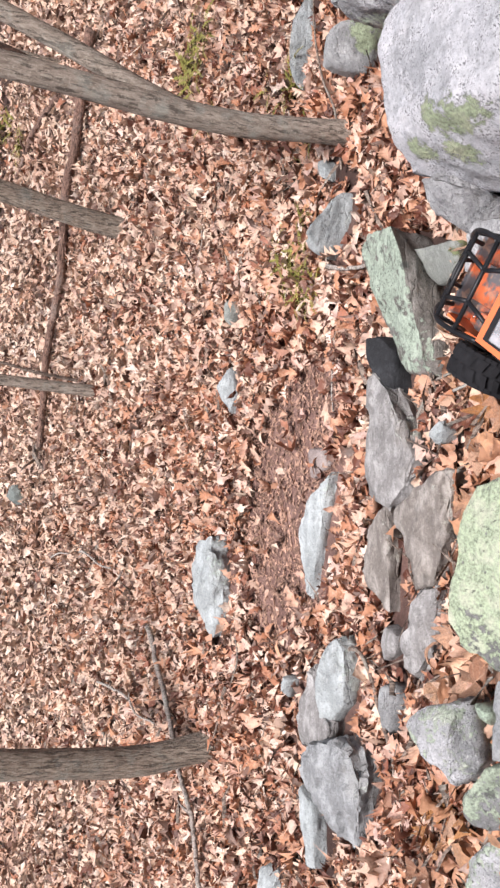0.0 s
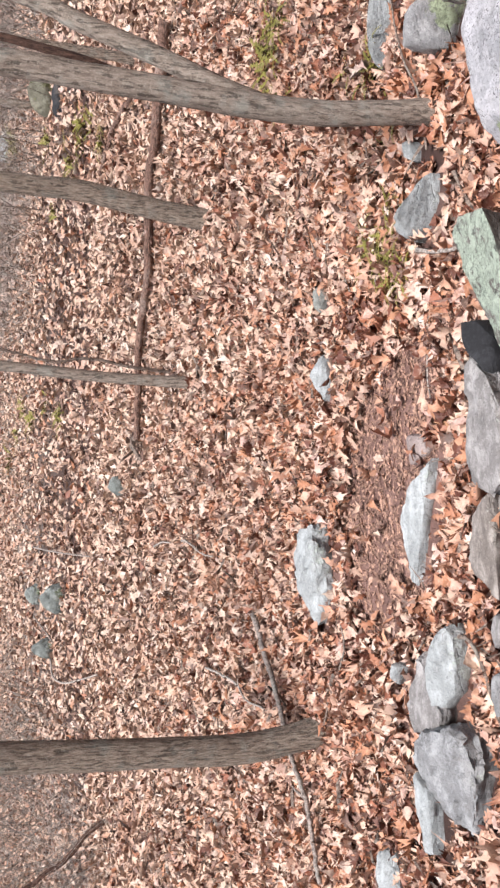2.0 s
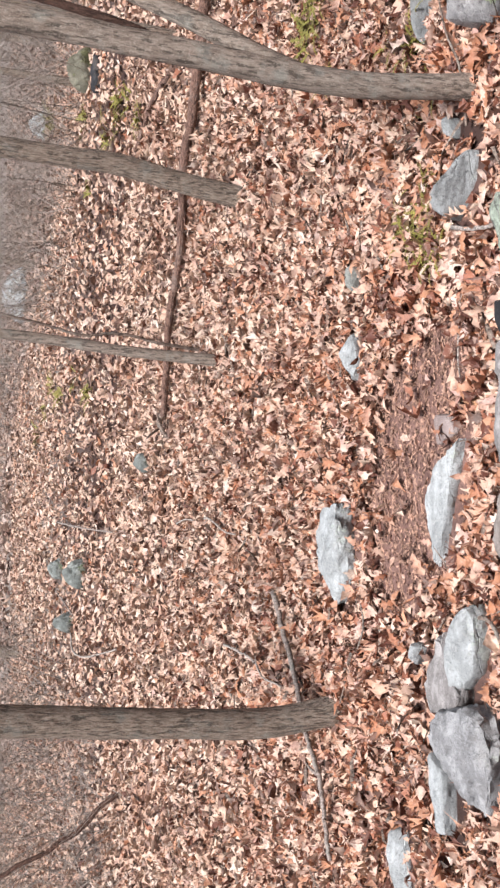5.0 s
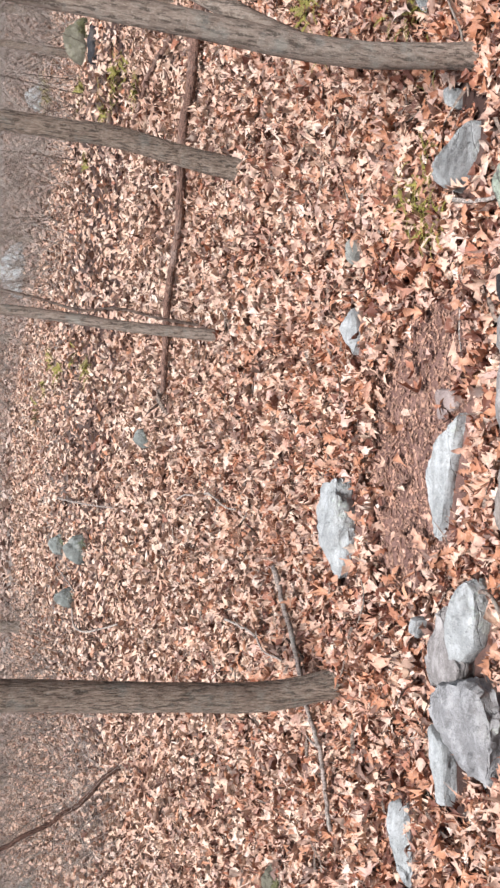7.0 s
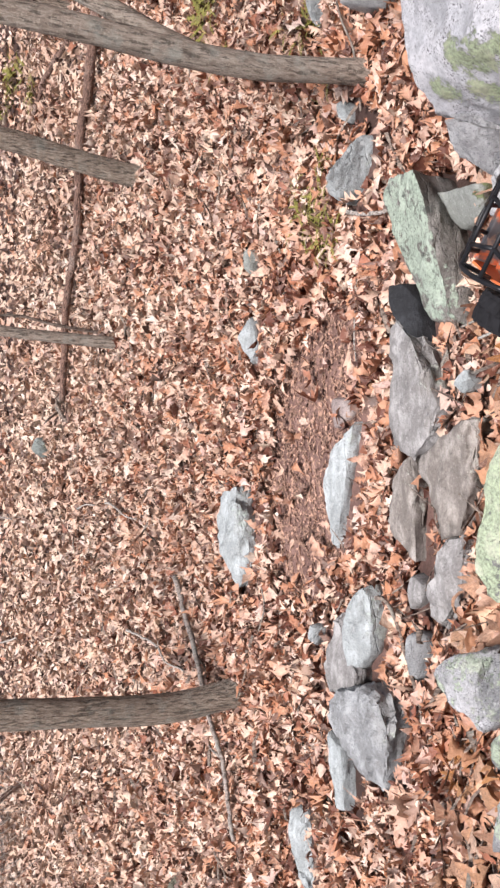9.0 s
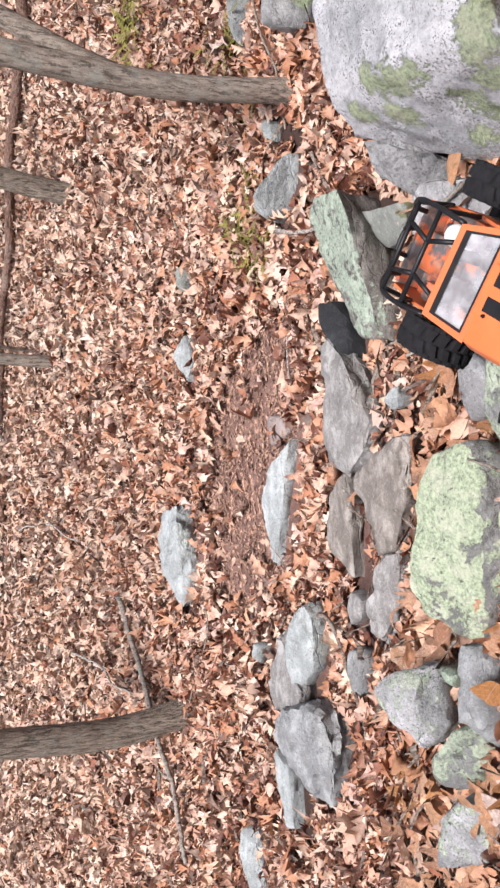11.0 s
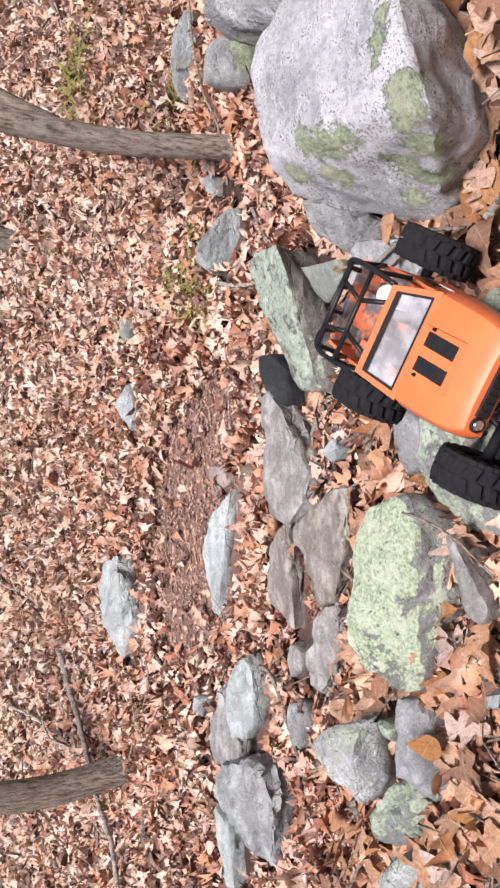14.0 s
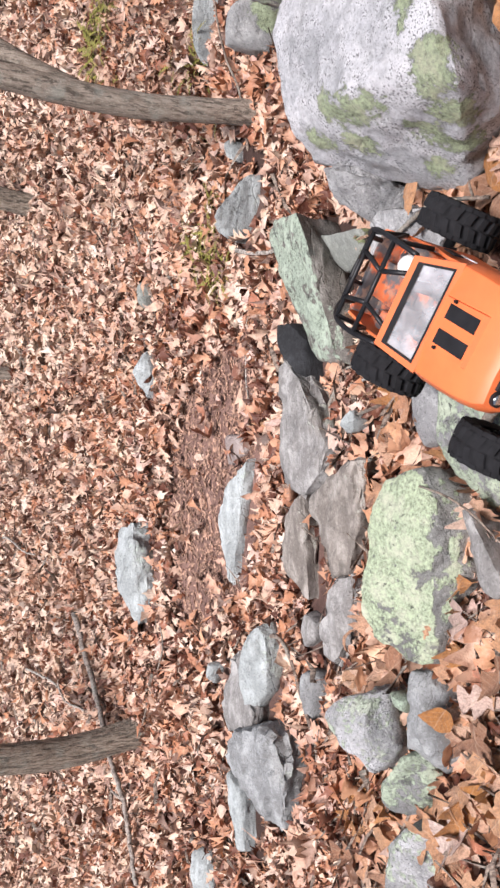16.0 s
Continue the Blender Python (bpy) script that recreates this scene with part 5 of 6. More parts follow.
def stalks():
    """Leaf stalks, needles and fine twigs strewn over the litter."""
    x, y = scatter(0.8, 5.5, 60)
    x2, y2 = scatter(0.7, 1.7, 260)
    x, y = np.concatenate([x, x2]), np.concatenate([y, y2])
    ok = clear_of_stones(x, y) & ~inside(x, y, SOIL_PATCH, 0.05)
    x, y = x[ok], y[ok]
    v, f = place_leaves(leaf_shape([0, .35, .7, 1.0], [.007, .009, .008, .005]), x, y, ground_z(x, y) + RNG.uniform(0.02, 0.045, len(x)), RNG.uniform(0.06, 0.2, len(x)), 0.16, 0.1, 0.35)
    return tagged(mesh_object("fine_twigs", v, f, TWIG), "fine grey twigs and leaf stalks strewn over dry leaves", "twigs", kind="stuff")


stalks()
# ---- the radio-controlled crawler on the stones ----
ORANGE = plain_material("orange_polycarbonate", (0.72, 0.165, 0.05), 0.46, vary=0.08, coat=0.7, grain=25, bump=0.03)
RUBBER = plain_material("black_rubber", (0.011, 0.011, 0.013), 0.9, vary=0.35, grain=60, bump=0.3)
BLACK = plain_material("black_nylon", (0.014, 0.014, 0.016), 0.45, vary=0.3, grain=50)
STEEL = plain_material("dull_steel", (0.30, 0.30, 0.31), 0.35, 1.0, vary=0.2)
CHROME = plain_material("bright_reflector", (0.75, 0.77, 0.80), 0.15, 1.0, vary=0.05)
WHITE = plain_material("white_plastic", (0.80, 0.79, 0.77), 0.4, vary=0.04)
GREY = plain_material("dusty_grey_plastic", (0.16, 0.15, 0.15), 0.6, vary=0.5, grain=40)


def clear_material():
    k = Mat("clear_sheen_plastic", 0.12)
    # cloudy bluish white stands in for sky reflected in the pane
    k.color(k.ramp(k.noise(30, 4), [(0.3, (0.58, 0.61, 0.66)), (0.7, (0.84, 0.86, 0.90))]))
    tr = k.t.nodes.new("ShaderNodeBsdfTransparent")
    mx = k.t.nodes.new("ShaderNodeMixShader")
    k.link(k.math("ADD", k.math("MULTIPLY", k.mask(k.noise(22, 4), 0.4, 0.65), 0.34), 0.16), mx.inputs[0])
    k.link(tr.outputs[0], mx.inputs[1])
    k.link(k.b.outputs[0], mx.inputs[2])
    k.link(mx.outputs[0], k.t.nodes["Material Output"].inputs["Surface"])
    return k.m


CLEAR = clear_material()


def mottled_material():
    k = Mat("mottled_orange_grey_plastic", 0.5)
    c = k.mix(k.mask(k.noise(26, 4, 0.6), 0.44, 0.54), (0.66, 0.16, 0.06), (0.12, 0.115, 0.12))
    k.color(k.mix(k.math("MULTIPLY", k.mask(k.noise(60, 4), 0.52, 0.6), 0.5), c, (0.42, 0.26, 0.18)))
    return k.m


MOTTLED = mottled_material()


def box(bm, x0, x1, y0, y1, z0, z1, bev=0.0):
    r = bmesh.ops.create_cube(bm, size=1.0, matrix=Matrix.LocRotScale(((x0 + x1) / 2, (y0 + y1) / 2, (z0 + z1) / 2), None, (x1 - x0, y1 - y0, z1 - z0)))
    if bev:
        es = list({e for v in r["verts"] for e in v.link_edges})
        bmesh.ops.bevel(bm, geom=es, offset=bev, segments=2, affect="EDGES", profile=0.6)


def loft(bm, rings):
    vr = [[bm.verts.new(p) for p in r] for r in rings]
    n = len(vr[0])
    for a, b in zip(vr, vr[1:]):
        for j in range(n):
            bm.faces.new((a[j], a[(j + 1) % n], b[(j + 1) % n], b[j]))
    bm.faces.new(vr[0][::-1])
    bm.faces.new(vr[-1])
    bmesh.ops.recalc_face_normals(bm, faces=bm.faces[:])


def plate(bm, outline, thick, axis_y):
    """A panel in the x-z plane at some y, with thickness; the outline holds (x, z, y) rows."""
    s = 1 if axis_y > 0 else -1
    a = [bm.verts.new((x, s * y, z)) for x, z, y in outline]
    b = [bm.verts.new((x, s * (y - thick), z)) for x, z, y in outline]
    n = len(a)
    bm.faces.new(a)
    bm.faces.new(b[::-1])
    for j in range(n):
        bm.faces.new((a[j], b[j], b[(j + 1) % n], a[(j + 1) % n]))
    bmesh.ops.recalc_face_normals(bm, faces=bm.faces[:])


def bar(bm, pts, r=0.0036, sides=8):
    tube(bm, pts, [r] * len(pts), sides)


def tyre_mesh(bm):
    """A soft knobbly tyre: one skin whose tread blocks are pushed out of it."""
    prof = [(-0.020, 0.033), (-0.0265, 0.040), (-0.0275, 0.048), (-0.0255, 0.0555), (-0.019, 0.0572), (-0.0105, 0.0578), (-0.001, 0.058),
            (0.001, 0.058), (0.0105, 0.0578), (0.019, 0.0572), (0.0255, 0.0555), (0.0275, 0.048), (0.0265, 0.040), (0.020, 0.033)]
    n = 72
    skew = [0.0, 0.0, 0.0, 0.0, 0.0, 0.6, 1.0, 1.0, 0.6, 0.0, 0.0, 0.0, 0.0, 0.0]
    rings = []
    for i in range(n):
        ring = []
        for (y, r), sk in zip(prof, skew):
            an = 2 * math.pi * (i + sk) / n
            ring.append(bm.verts.new((r * math.cos(an), y, r * math.sin(an))))
        rings.append(ring)
    cells = {}
    for i in range(n):
        a, b = rings[i], rings[(i + 1) % n]
        for j in range(len(prof) - 1):
            f = bm.faces.new((a[j], a[j + 1], b[j + 1], b[j]))
            f.smooth = True
            cells[i, j] = f
    for i in range(n):
        blocks = []
        if i % 4 == 0:
            blocks = [((4, 5), 0.0062), ((9,), 0.0055), ((2, 3), 0.0030)]
        elif i % 4 == 2:
            blocks = [((7, 8), 0.0062), ((3,), 0.0055), ((9, 10), 0.0030)]
        for js, out in blocks:
            fs = [cells[i, j] for j in js] + [cells[(i + 1) % n, j] for j in js]
            fs = [f for f in fs if f.is_valid]
            e = bmesh.ops.extrude_face_region(bm, geom=fs)
            vs = [v for v in e["geom"] if isinstance(v, bmesh.types.BMVert)]
            bmesh.ops.delete(bm, geom=fs, context="FACES_ONLY")
            mid = sum((v.co for v in vs), Vector()) / len(vs)
            for v in vs:
                d = Vector((v.co.x, v.co.y * 0.6, v.co.z)).normalized()
                v.co += d * out + (mid - v.co) * 0.10
            for f in e["geom"]:
                if isinstance(f, bmesh.types.BMFace):
                    f.smooth = False
    bmesh.ops.recalc_face_normals(bm, faces=bm.faces[:])


def rim_mesh(bm):
    m = Matrix.Rotation(radians(90), 4, "X")
    bmesh.ops.create_cone(bm, cap_ends=True, segments=28, radius1=0.0345, radius2=0.0345, depth=0.040, matrix=m)
    for s in (-1, 1):
        bmesh.ops.create_cone(bm, cap_ends=False, segments=28, radius1=0.0365, radius2=0.031, depth=0.006, matrix=Matrix.Translation((0, s * 0.021, 0)) @ Matrix.Rotation(radians(-90 * s), 4, "X"))
        bmesh.ops.create_cone(bm, cap_ends=True, segments=12, radius1=0.010, radius2=0.008, depth=0.010, matrix=Matrix.Translation((0, s * 0.023, 0)) @ Matrix.Rotation(radians(-90 * s), 4, "X"))
        for k in range(6):
            an = math.pi * k / 3
            box(bm, 0.010 * math.cos(an) - 0.003 + 0.01 * math.cos(an), 0.010 * math.cos(an) + 0.003 + 0.01 * math.cos(an), s * 0.021 - 0.002, s * 0.021 + 0.002, 0.02 * math.sin(an) - 0.003, 0.02 * math.sin(an) + 0.003)


def build_crawler():
    car = new("toy_truck")
    tagged(car, "orange radio-controlled rock crawler with black cage, perched on stones", "toy truck")
    # hood and nose
    bm = bmesh.new()
    rings = []
    for x, wb, zb, wt, zt in ((0.046, 0.087, 0.088, 0.079, 0.166), (0.090, 0.086, 0.100, 0.078, 0.161), (0.130, 0.083, 0.108, 0.076, 0.155), (0.162, 0.077, 0.106, 0.071, 0.149), (0.176, 0.068, 0.108, 0.064, 0.143)):
        mid = zt - 0.018
        rings.append([(x, wb, zb), (x, (wb + wt) / 2 + 0.004, mid), (x, wt, zt), (x, wt * 0.45, zt + 0.004), (x, -wt * 0.45, zt + 0.004), (x, -wt, zt), (x, -(wb + wt) / 2 - 0.004, mid), (x, -wb, zb)])
    loft(bm, rings)
    bmesh.ops.bevel(bm, geom=[e for e in bm.edges if e.calc_face_angle(0) > 0.5], offset=0.003, segments=2, affect="EDGES", profile=0.6)
    # raised middle of the hood, wider and flush towards the nose
    dome = [[(x, w, z0), (x, w * 0.93, z1), (x, -w * 0.93, z1), (x, -w, z0)] for x, w, z0, z1 in ((0.052, 0.037, 0.160, 0.1740), (0.100, 0.0385, 0.156, 0.1690), (0.128, 0.0395, 0.151, 0.1650), (0.133, 0.0395, 0.149, 0.1570))]
    loft(bm, dome)
    hood = smooth(part("hood", bm, ORANGE, car))
    hood.data.set_sharp_from_angle(angle=radians(24))
    for s in (1, -1):
        bm = bmesh.new()
        rows = [(0.066, 0.1725), (0.088, 0.1702), (0.110, 0.1676), (0.125, 0.1655)]
        loft(bm, [[(x, s * 0.018 - 0.0105, z - 0.002), (x, s * 0.018 - 0.0105, z + 0.0012), (x, s * 0.018 + 0.0105, z + 0.0012), (x, s * 0.018 + 0.0105, z - 0.002)] for x, z in rows])
        part("hood_vent", bm, BLACK, hood, "black hood vent strip")
        bm = bmesh.new()
        bmesh.ops.create_cone(bm, cap_ends=True, segments=12, radius1=0.003, radius2=0.002, depth=0.004, matrix=Matrix.Translation((0.074, s * 0.0335, 0.1745)))
        part("body_clip", bm, BLACK, hood)
    # side panels of the tub
    side = ((0.046, 0.088, 0.086), (0.046, 0.168, 0.080), (0.015, 0.171, 0.079), (-0.045, 0.150, 0.080), (-0.100, 0.158, 0.078), (-0.160, 0.165, 0.070), (-0.178, 0.140, 0.066), (-0.165, 0.112, 0.070), (-0.10, 0.098, 0.080), (-0.05, 0.078, 0.088))
    for s in (1, -1):
        bm = bmesh.new()
        plate(bm, side, 0.004, s)
        bmesh.ops.triangulate(bm, faces=[f for f in bm.faces if len(f.verts) > 4])
        panel = part("side_panel", bm, ORANGE, car)
        bm = bmesh.new()
        box(bm, -0.02, 0.012, s * 0.0845 - 0.0008, s * 0.0845 + 0.0008, 0.118, 0.124)
        part("decal", bm, WHITE, panel, "white lettering bar")
        bm = bmesh.new()
        plate(bm, ((0.012, 0.160, 0.0845), (-0.030, 0.149, 0.0845), (-0.030, 0.136, 0.0855), (0.008, 0.140, 0.0855)), 0.002, s)
        part("side_window", bm, BLACK, panel, "black side window")
    bm = bmesh.new()
    box(bm, -0.160, 0.046, -0.074, 0.074, 0.116, 0.121, 0.002)
    box(bm, -0.172, -0.160, -0.064, 0.064, 0.112, 0.160, 0.003)
    box(bm, -0.120, -0.050, -0.070, -0.040, 0.119, 0.140, 0.006)
    box(bm, -0.120, -0.050, 0.040, 0.070, 0.119, 0.140, 0.006)
    part("interior_tray", bm, MOTTLED, car, "dusty orange and grey moulded interior tray")
    for s in (1, -1):
        bm = bmesh.new()
        box(bm, -0.030, 0.005, s * 0.032 - 0.020, s * 0.032 + 0.020, 0.121, 0.136, 0.006)
        box(bm, -0.052, -0.034, s * 0.032 - 0.020, s * 0.032 + 0.020, 0.121, 0.175, 0.006)
        part("seat", bm, GREY, car, "dusty dark grey seat")
    bm = bmesh.new()
    box(bm, -0.150, -0.070, -0.030, 0.030, 0.121, 0.152, 0.006)
    part("engine_cover", bm, MOTTLED, car)
    bm = bmesh.new()
    bmesh.ops.create_uvsphere(bm, u_segments=18, v_segments=10, radius=0.017, matrix=Matrix.Translation((-0.022, 0.044, 0.196)) @ Matrix.Diagonal((1.15, 1, 0.95, 1)))
    bmesh.ops.create_cone(bm, cap_ends=True, segments=14, radius1=0.009, radius2=0.012, depth=0.045, matrix=Matrix.Translation((-0.022, 0.042, 0.160)))
    smooth(part("helmet", bm, WHITE, car, "white rounded helmet shape"))
    # windscreen: frame round a pane, leaning back
    lo, hi = Vector((0.046, 0, 0.168)), Vector((0.014, 0, 0.219))

    def wp(s, t, out=0.0):
        p = lo.lerp(hi, t)
        n = Vector((hi.z - lo.z, 0, lo.x - hi.x)).normalized()
        return p + Vector((0, s * (0.081 + (0.066 - 0.081) * t), 0)) + n * out

    def frame_ring(s0, t0, t1, s1, u0, u1, th0, th1):
        bm = bmesh.new()
        o = [(-s0, t0), (s0, t0), (s0, t1), (-s0, t1)]
        i = [(-s1, u0), (s1, u0), (s1, u1), (-s1, u1)]
        v = [[bm.verts.new(wp(*q, z)) for q in ring] for ring in (o, i) for z in (th0, th1)]
        for a, b in ((0, 2), (3, 1), (2, 3), (1, 0)):
            for j in range(4):
                bm.faces.new((v[a][j], v[a][(j + 1) % 4], v[b][(j + 1) % 4], v[b][j]))
        bmesh.ops.recalc_face_normals(bm, faces=bm.faces[:])
        return bm
    shield = part("windscreen_frame", frame_ring(1.0, -0.06, 1.06, 0.86, 0.10, 0.90, -0.002, 0.003), ORANGE, car)
    part("window_seal", frame_ring(0.885, 0.08, 0.925, 0.835, 0.125, 0.80, 0.0005, 0.0036), BLACK, shield, "black window border")
    bm = bmesh.new()
    v = [bm.verts.new(wp(*q, 0.001)) for q in ((-0.845, 0.115), (0.845, 0.115), (0.845, 0.87), (-0.845, 0.87))]
    f = bm.faces.new(v)
    e = bmesh.ops.extrude_face_region(bm, geom=[f])
    bmesh.ops.translate(bm, verts=[q for q in e["geom"] if isinstance(q, bmesh.types.BMVert)], vec=(0.0006, 0, 0.0004))
    part("windscreen", bm, CLEAR, shield, "clear windscreen with a painted whitish reflection")
    # grille and lights
    bm = bmesh.new()
    box(bm, 0.172, 0.1805, -0.042, 0.042, 0.116, 0.137, 0.002)
    for k in range(7):
        y = -0.033 + 0.0110 * k
        box(bm, 0.1795, 0.1825, y - 0.0022, y + 0.0022, 0.119, 0.135)
    grille = part("grille", bm, BLACK, car, "black slotted grille")
    for s in (1, -1):
        bm = bmesh.new()
        m = Matrix.Translation((0.1775, s * 0.0525, 0.127)) @ Matrix.Rotation(radians(90), 4, "Y")
        bmesh.ops.create_cone(bm, cap_ends=True, segments=22, radius1=0.0115, radius2=0.0105, depth=0.008, matrix=m)
        lamp = part("headlight", bm, BLACK, car, "round headlight with bright reflector")
        bm = bmesh.new()
        bmesh.ops.create_uvsphere(bm, u_segments=16, v_segments=8, radius=0.009, matrix=Matrix.Translation((0.1805, s * 0.0525, 0.127)) @ Matrix.Diagonal((0.45, 1, 1, 1)))
        smooth(part("lens", bm, CHROME, lamp))
    # roll cage
    rail = [(0.014, 0.066, 0.219), (-0.040, 0.071, 0.231), (-0.098, 0.069, 0.224), (-0.146, 0.054, 0.194), (-0.172, 0.050, 0.145)]
    for s in (1, -1):
        bm = bmesh.new()
        bar(bm, spline([(x, s * y, z) for x, y, z in rail], 22), 0.0040)
        part("cage_rail", bm, BLACK, car, "black tubular cage rail")
        bm = bmesh.new()
        bar(bm, [(-0.040, s * 0.068, 0.230), (-0.030, s * 0.078, 0.165)])
        bar(bm, [(-0.095, s * 0.066, 0.224), (-0.110, s * 0.076, 0.158)])
        bar(bm, [(-0.040, s * 0.068, 0.230), (-0.110, s * 0.076, 0.160)], 0.003)
        part("cage_brace", bm, BLACK, car)
    crossbars = [
        [(-0.034, 0.070, 0.230), (-0.034, -0.070, 0.230)],
        [(-0.098, 0.069, 0.224), (-0.098, -0.069, 0.224)],
        [(-0.146, 0.054, 0.194), (-0.152, 0.0, 0.193), (-0.146, -0.054, 0.194)],
        [(-0.172, 0.050, 0.146), (-0.178, 0.0, 0.146), (-0.172, -0.050, 0.146)],
        [(0.014, 0.040, 0.218), (-0.034, 0.024, 0.230)],
        [(0.014, -0.040, 0.218), (-0.034, -0.024, 0.230)],
        [(-0.034, 0.024, 0.230), (-0.098, 0.036, 0.224)],
        [(-0.034, -0.024, 0.230), (-0.098, -0.036, 0.224)],
        [(-0.098, 0.036, 0.224), (-0.150, 0.018, 0.194)],
        [(-0.098, -0.036, 0.224), (-0.150, -0.018, 0.194)],
        [(-0.150, 0.018, 0.194), (-0.176, 0.024, 0.146)],
        [(-0.150, -0.018, 0.194), (-0.176, -0.024, 0.146)],
    ]
    for c in crossbars:
        bm = bmesh.new()
        bar(bm, c)
        part("cage_bar", bm, BLACK, car)
    # chassis, axles, links, shocks
    bm = bmesh.new()
    for s in (1, -1):
        box(bm, -0.165, 0.170, s * 0.026 - 0.004, s * 0.026 + 0.004, 0.078, 0.100, 0.002)
    box(bm, -0.060, 0.060, -0.032, 0.032, 0.070, 0.080, 0.002)
    box(bm, -0.02, 0.09, -0.022, 0.022, 0.080, 0.108, 0.004)
    part("chassis", bm, BLACK, car)
    bm = bmesh.new()
    bar(bm, spline([(0.165, 0.034, 0.088), (0.188, 0.034, 0.084), (0.197, 0.0, 0.084), (0.188, -0.034, 0.084), (0.165, -0.034, 0.088)], 16), 0.005)
    part("bumper", bm, BLACK, car)
    for x in (0.147, -0.147):
        bm = bmesh.new()
        tube(bm, [(x, 0.100, 0.0625), (x, -0.100, 0.0625)], [0.0085, 0.0085], 12)
        bmesh.ops.create_uvsphere(bm, u_segments=14, v_segments=8, radius=0.021, matrix=Matrix.Translation((x, 0.02, 0.0625)))
        tube(bm, [(x + 0.018, 0.088, 0.064), (x + 0.018, -0.088, 0.064)], [0.004, 0.004], 8)
        axle = part("axle", bm, BLACK, car, "black axle with steering link")
        for s in (1, -1):
            bm = bmesh.new()
            tube(bm, [(x, s * 0.050, 0.064), (x * 0.35, s * 0.030, 0.082)], [0.0045, 0.0045], 8)
            part("link_rod", bm, STEEL, axle)
            bm = bmesh.new()
            top, low = Vector((x * 0.78, s * 0.046, 0.148)), Vector((x * 0.98, s * 0.070, 0.072))
            tube(bm, [low, low.lerp(top, 0.55)], [0.0055, 0.0055], 10)
            tube(bm, [low.lerp(top, 0.4), top], [0.0035, 0.0035], 8)
            n = 60
            d = (top - low).normalized()
            u = d.orthogonal().normalized()
            w = d.cross(u)
            coil = [low.lerp(top, 0.1 + 0.8 * i / n) + (u * math.cos(i * 0.8) + w * math.sin(i * 0.8)) * 0.0085 for i in range(n)]
            tube(bm, coil, [0.0012] * n, 5)
            part("shock_absorber", bm, STEEL, car, "coil spring shock absorber")
    bm = bmesh.new()
    tyre_mesh(bm)
    tyre_data = bpy.data.meshes.new("tyre")
    bm.to_mesh(tyre_data)
    tyre_data.materials.append(RUBBER)
    bm = bmesh.new()
    rim_mesh(bm)
    rim_data = bpy.data.meshes.new("rim")
    bm.to_mesh(rim_data)
    rim_data.materials.append(BLACK)
    for x, s, turn, drop in ((0.147, 1, 6, 0.0), (0.147, -1, 6, 0.0), (-0.147, 1, 0, 0.0), (-0.147, -1, 0, 0.0)):
        wheel = new("wheel", rim_data)
        wheel.parent = car
        wheel.matrix_basis = pose(x, s * 0.125, 0.0625 + drop, 0, 37 * x * 20, turn)
        tagged(wheel, "black rim with knobbly tyre")
        tyre = new("tyre", tyre_data)
        tyre.parent = wheel
    # the body leans on its springs
    for ob in car.children:
        if not ob.name.startswith(("wheel", "axle")):
            ob.location = (-0.006, 0.004, 0.006)
    return car


crawler = build_crawler()
crawler.matrix_world = pose(0.1802, 1.000, 0.1765, -9.85, -3.07, -115.7)

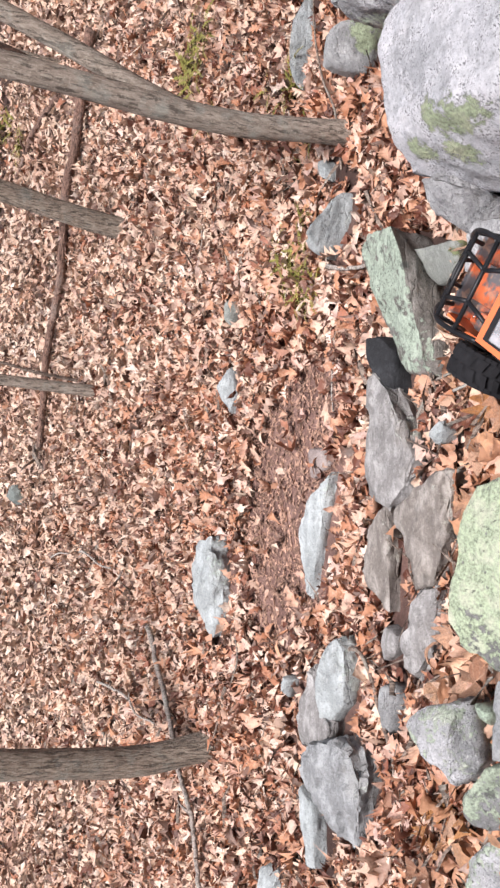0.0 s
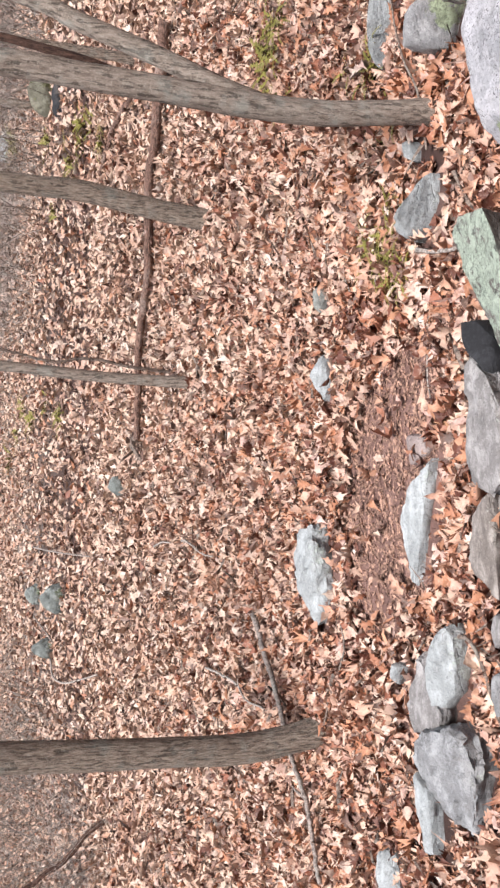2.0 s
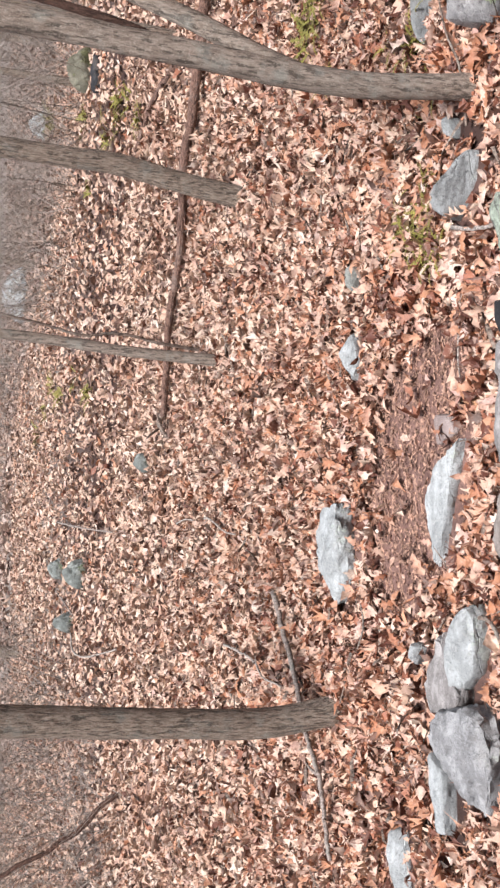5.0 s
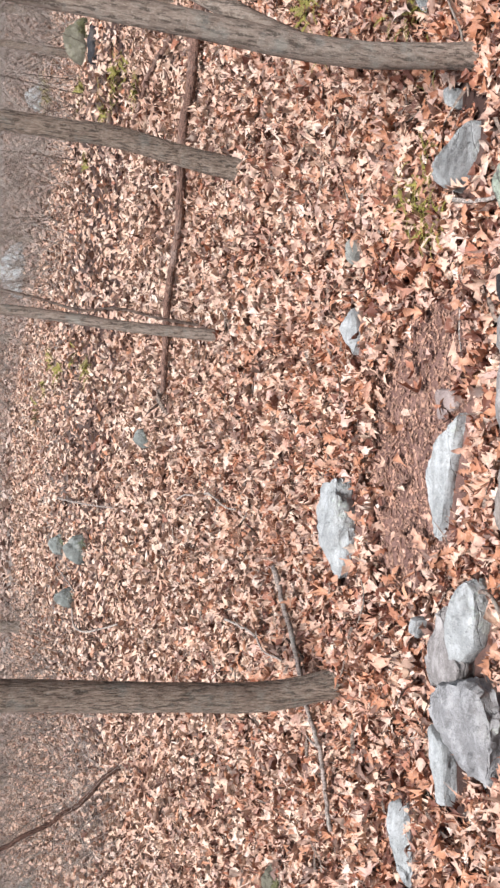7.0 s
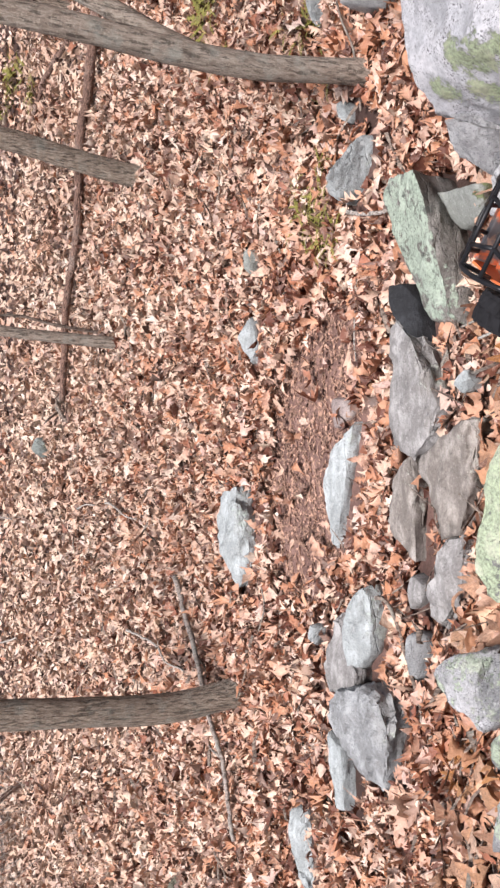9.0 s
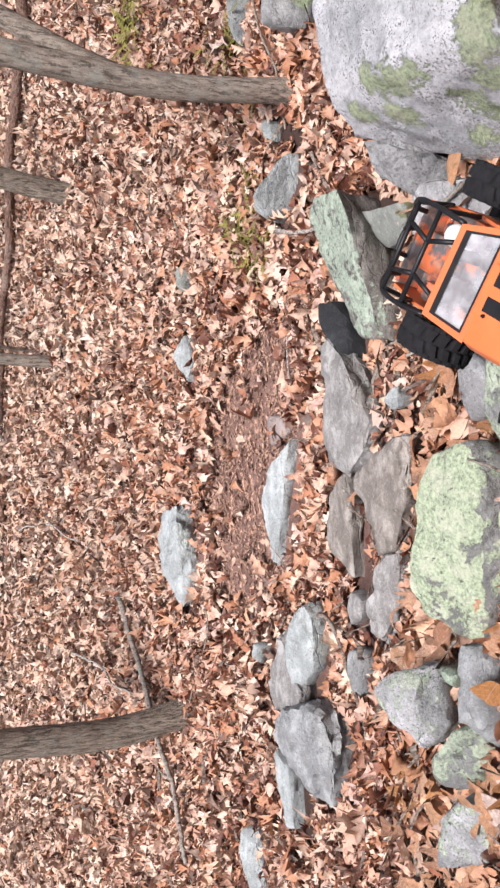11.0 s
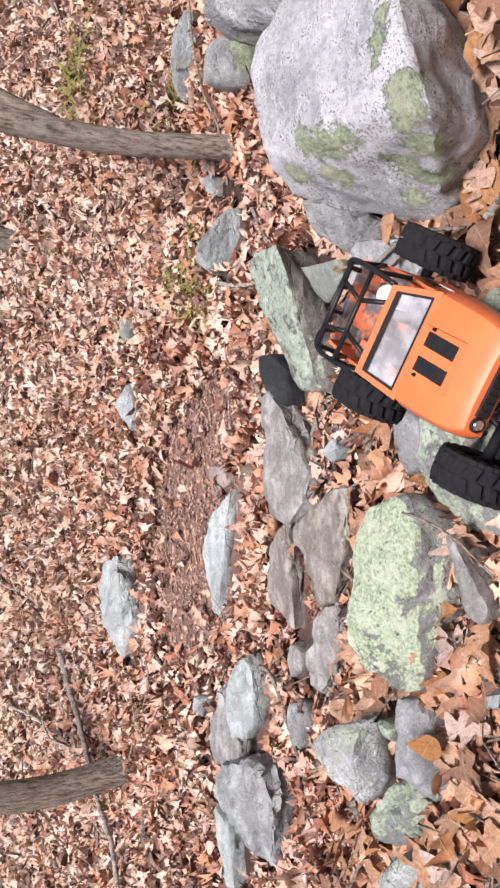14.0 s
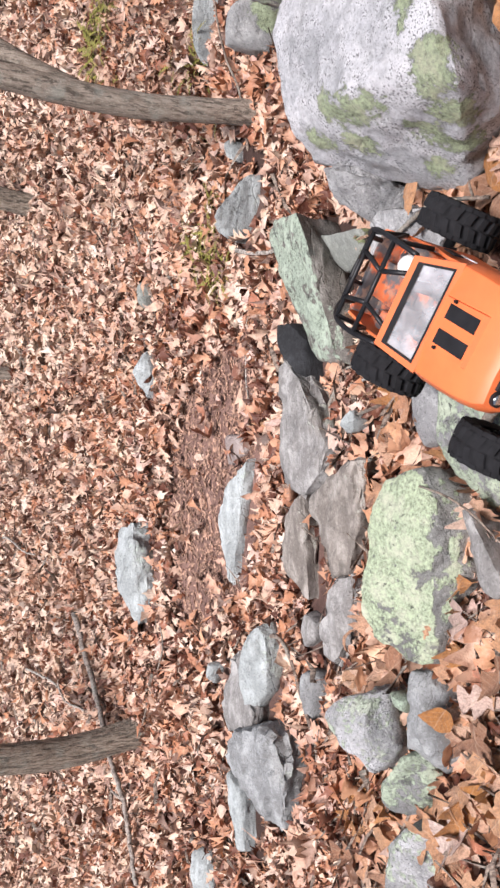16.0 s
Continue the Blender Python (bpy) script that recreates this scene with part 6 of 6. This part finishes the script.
# ---- nearest leaves, one by one ----
def near_leaves():
    meshes = []
    for i in range(16):
        sh = SHAPES["big"][i % 4 if i % 5 else 3]
        v, f = place_leaves(sh, np.zeros(1), np.zeros(1), np.zeros(1), np.ones(1), 0.10, 0.25, 1.0, 0.012)
        me = mesh_object("leaf_mould_piece", v, f, (LEAF_VEINED, LEAF_TAN, LEAF_VEINED, LEAF_OCHRE, LEAF_VEINED, LEAF_VEINED, LEAF_VEINED, LEAF_TAN)[i % 8], False)
        meshes.append(me.data)
        bpy.data.objects.remove(me)
    x, y = scatter(0.78, 1.55, 420)
    ok = clear_of_stones(x, y, -0.01)
    x, y = x[ok][:285], y[ok][:285]
    for i, (px, py) in enumerate(zip(x, y)):
        ob = new("oak_leaf", meshes[(7 * i) % 16])
        s = float(RNG.uniform(0.055, 0.10))
        ob.matrix_world = pose(px, py, gz(px, py) + float(RNG.uniform(0.025, 0.05)), float(RNG.normal(0, 20)), float(RNG.normal(0, 20)), float(RNG.uniform(0, 360))) @ Matrix.Scale(s, 4)
        ob.parent = ground
    # large leaves lying on top
    for i, (px, py, up, s, turn) in enumerate(((0.584, 0.93, 0.02, 0.15, 60), (0.302, 1.357, 0.03, 0.13, 80), (0.384, 1.03, 0.05, 0.13, 130), (-0.414, 1.08, 0.04, 0.11, 20), (-0.479, 1.055, 0.05, 0.13, 100), (-0.669, 1.175, 0.04, 0.15, 150),
                                              (-0.60, 1.08, 0.05, 0.14, 75), (0.66, 0.88, 0.03, 0.12, 10), (0.50, 0.90, 0.04, 0.11, 170), (0.70, 0.95, 0.02, 0.12, 110), (0.33, 1.28, 0.03, 0.12, 30), (-0.54, 0.98, 0.05, 0.13, 50))):
        ob = new("oak_leaf", meshes[(3 * i) % 16])
        ob.matrix_world = pose(px, py, gz(px, py) + up, 14 * math.sin(i), 12 * math.cos(2 * i), turn) @ Matrix.Scale(s, 4)
        ob.parent = ground

    # a few striking leaves: ochre, tan and bleached
    kinds = (LEAF_VEINED, LEAF_OCHRE, LEAF_TAN, LEAF_WHITE)
    for i, (px, py, pz, s, turn, kind) in enumerate([(0.65, 1.06, 0.152, 0.16, 200, 2), (0.75, 1.14, 0.132, 0.12, 80, 2), (0.65, 0.96, 0.216, 0.12, 140, 2), (0.59, 1.02, 0.159, 0.08, 20, 1), (0.54, 1.02, 0.15, 0.09, 60, 2), (0.47, 1.02, 0.144, 0.09, 10, 1), (-0.65, 1.12, 0.14, 0.17, 120, 3), (-0.49, 1.05, 0.146, 0.13, 60, 2), (-0.57, 1.09, 0.143, 0.11, 190, 2), (-0.4, 1.08, 0.137, 0.1, 40, 3), (-0.28, 1.14, 0.135, 0.085, 100, 3), (-0.44, 1.13, 0.175, 0.075, 60, 1), (-0.29, 1.13, 0.205, 0.028, 30, 2), (-0.26, 1.02, 0.141, 0.12, 150, 2), (0.04, 2.0, 0.03, 0.075, 90, 2), (1.15, 5.38, 0.14, 0.09, 80, 3), (0.47, 1.28, 0.15, 0.10, 60, 1), (0.36, 1.16, 0.13, 0.09, 150, 2), (0.43, 1.13, 0.12, 0.10, 20, 0), (0.33, 1.10, 0.12, 0.09, 250, 0),
                                                             (0.78, 1.16, 0.116, 0.12, 189, 0), (0.72, 1.06, 0.157, 0.09, 6, 0), (0.72, 1.14, 0.122, 0.10, 240, 0), (0.65, 1.03, 0.160, 0.13, 118, 2), (0.66, 1.11, 0.145, 0.12, 7, 2), (0.61, 1.04, 0.142, 0.14, 21, 1), (0.59, 1.09, 0.144, 0.13, 137, 0), (0.55, 1.03, 0.151, 0.14, 198, 0), (0.53, 1.06, 0.135, 0.13, 227, 2), (0.49, 1.04, 0.150, 0.09, 69, 0), (0.46, 1.09, 0.124, 0.14, 223, 1), (0.79, 1.16, 0.121, 0.13, 293, 1), (0.66, 0.98, 0.197, 0.11, 118, 1), (0.43, 1.23, 0.116, 0.14, 143, 2)]):
        v, f = place_leaves(SHAPES["big"][(0, 3, 1)[i % 3] if kind != 1 else 2], np.zeros(1), np.zeros(1), np.zeros(1), np.ones(1), 0.1, 0.18, 0.7, 0.010)
        ob = mesh_object("oak_leaf", v, f, kinds[kind], False)
        ob.matrix_world = pose(px, py, pz, 16 + 8 * math.sin(i), 10 * math.cos(2 * i), turn) @ Matrix.Scale(s, 4)
        ob.parent = ground


near_leaves()
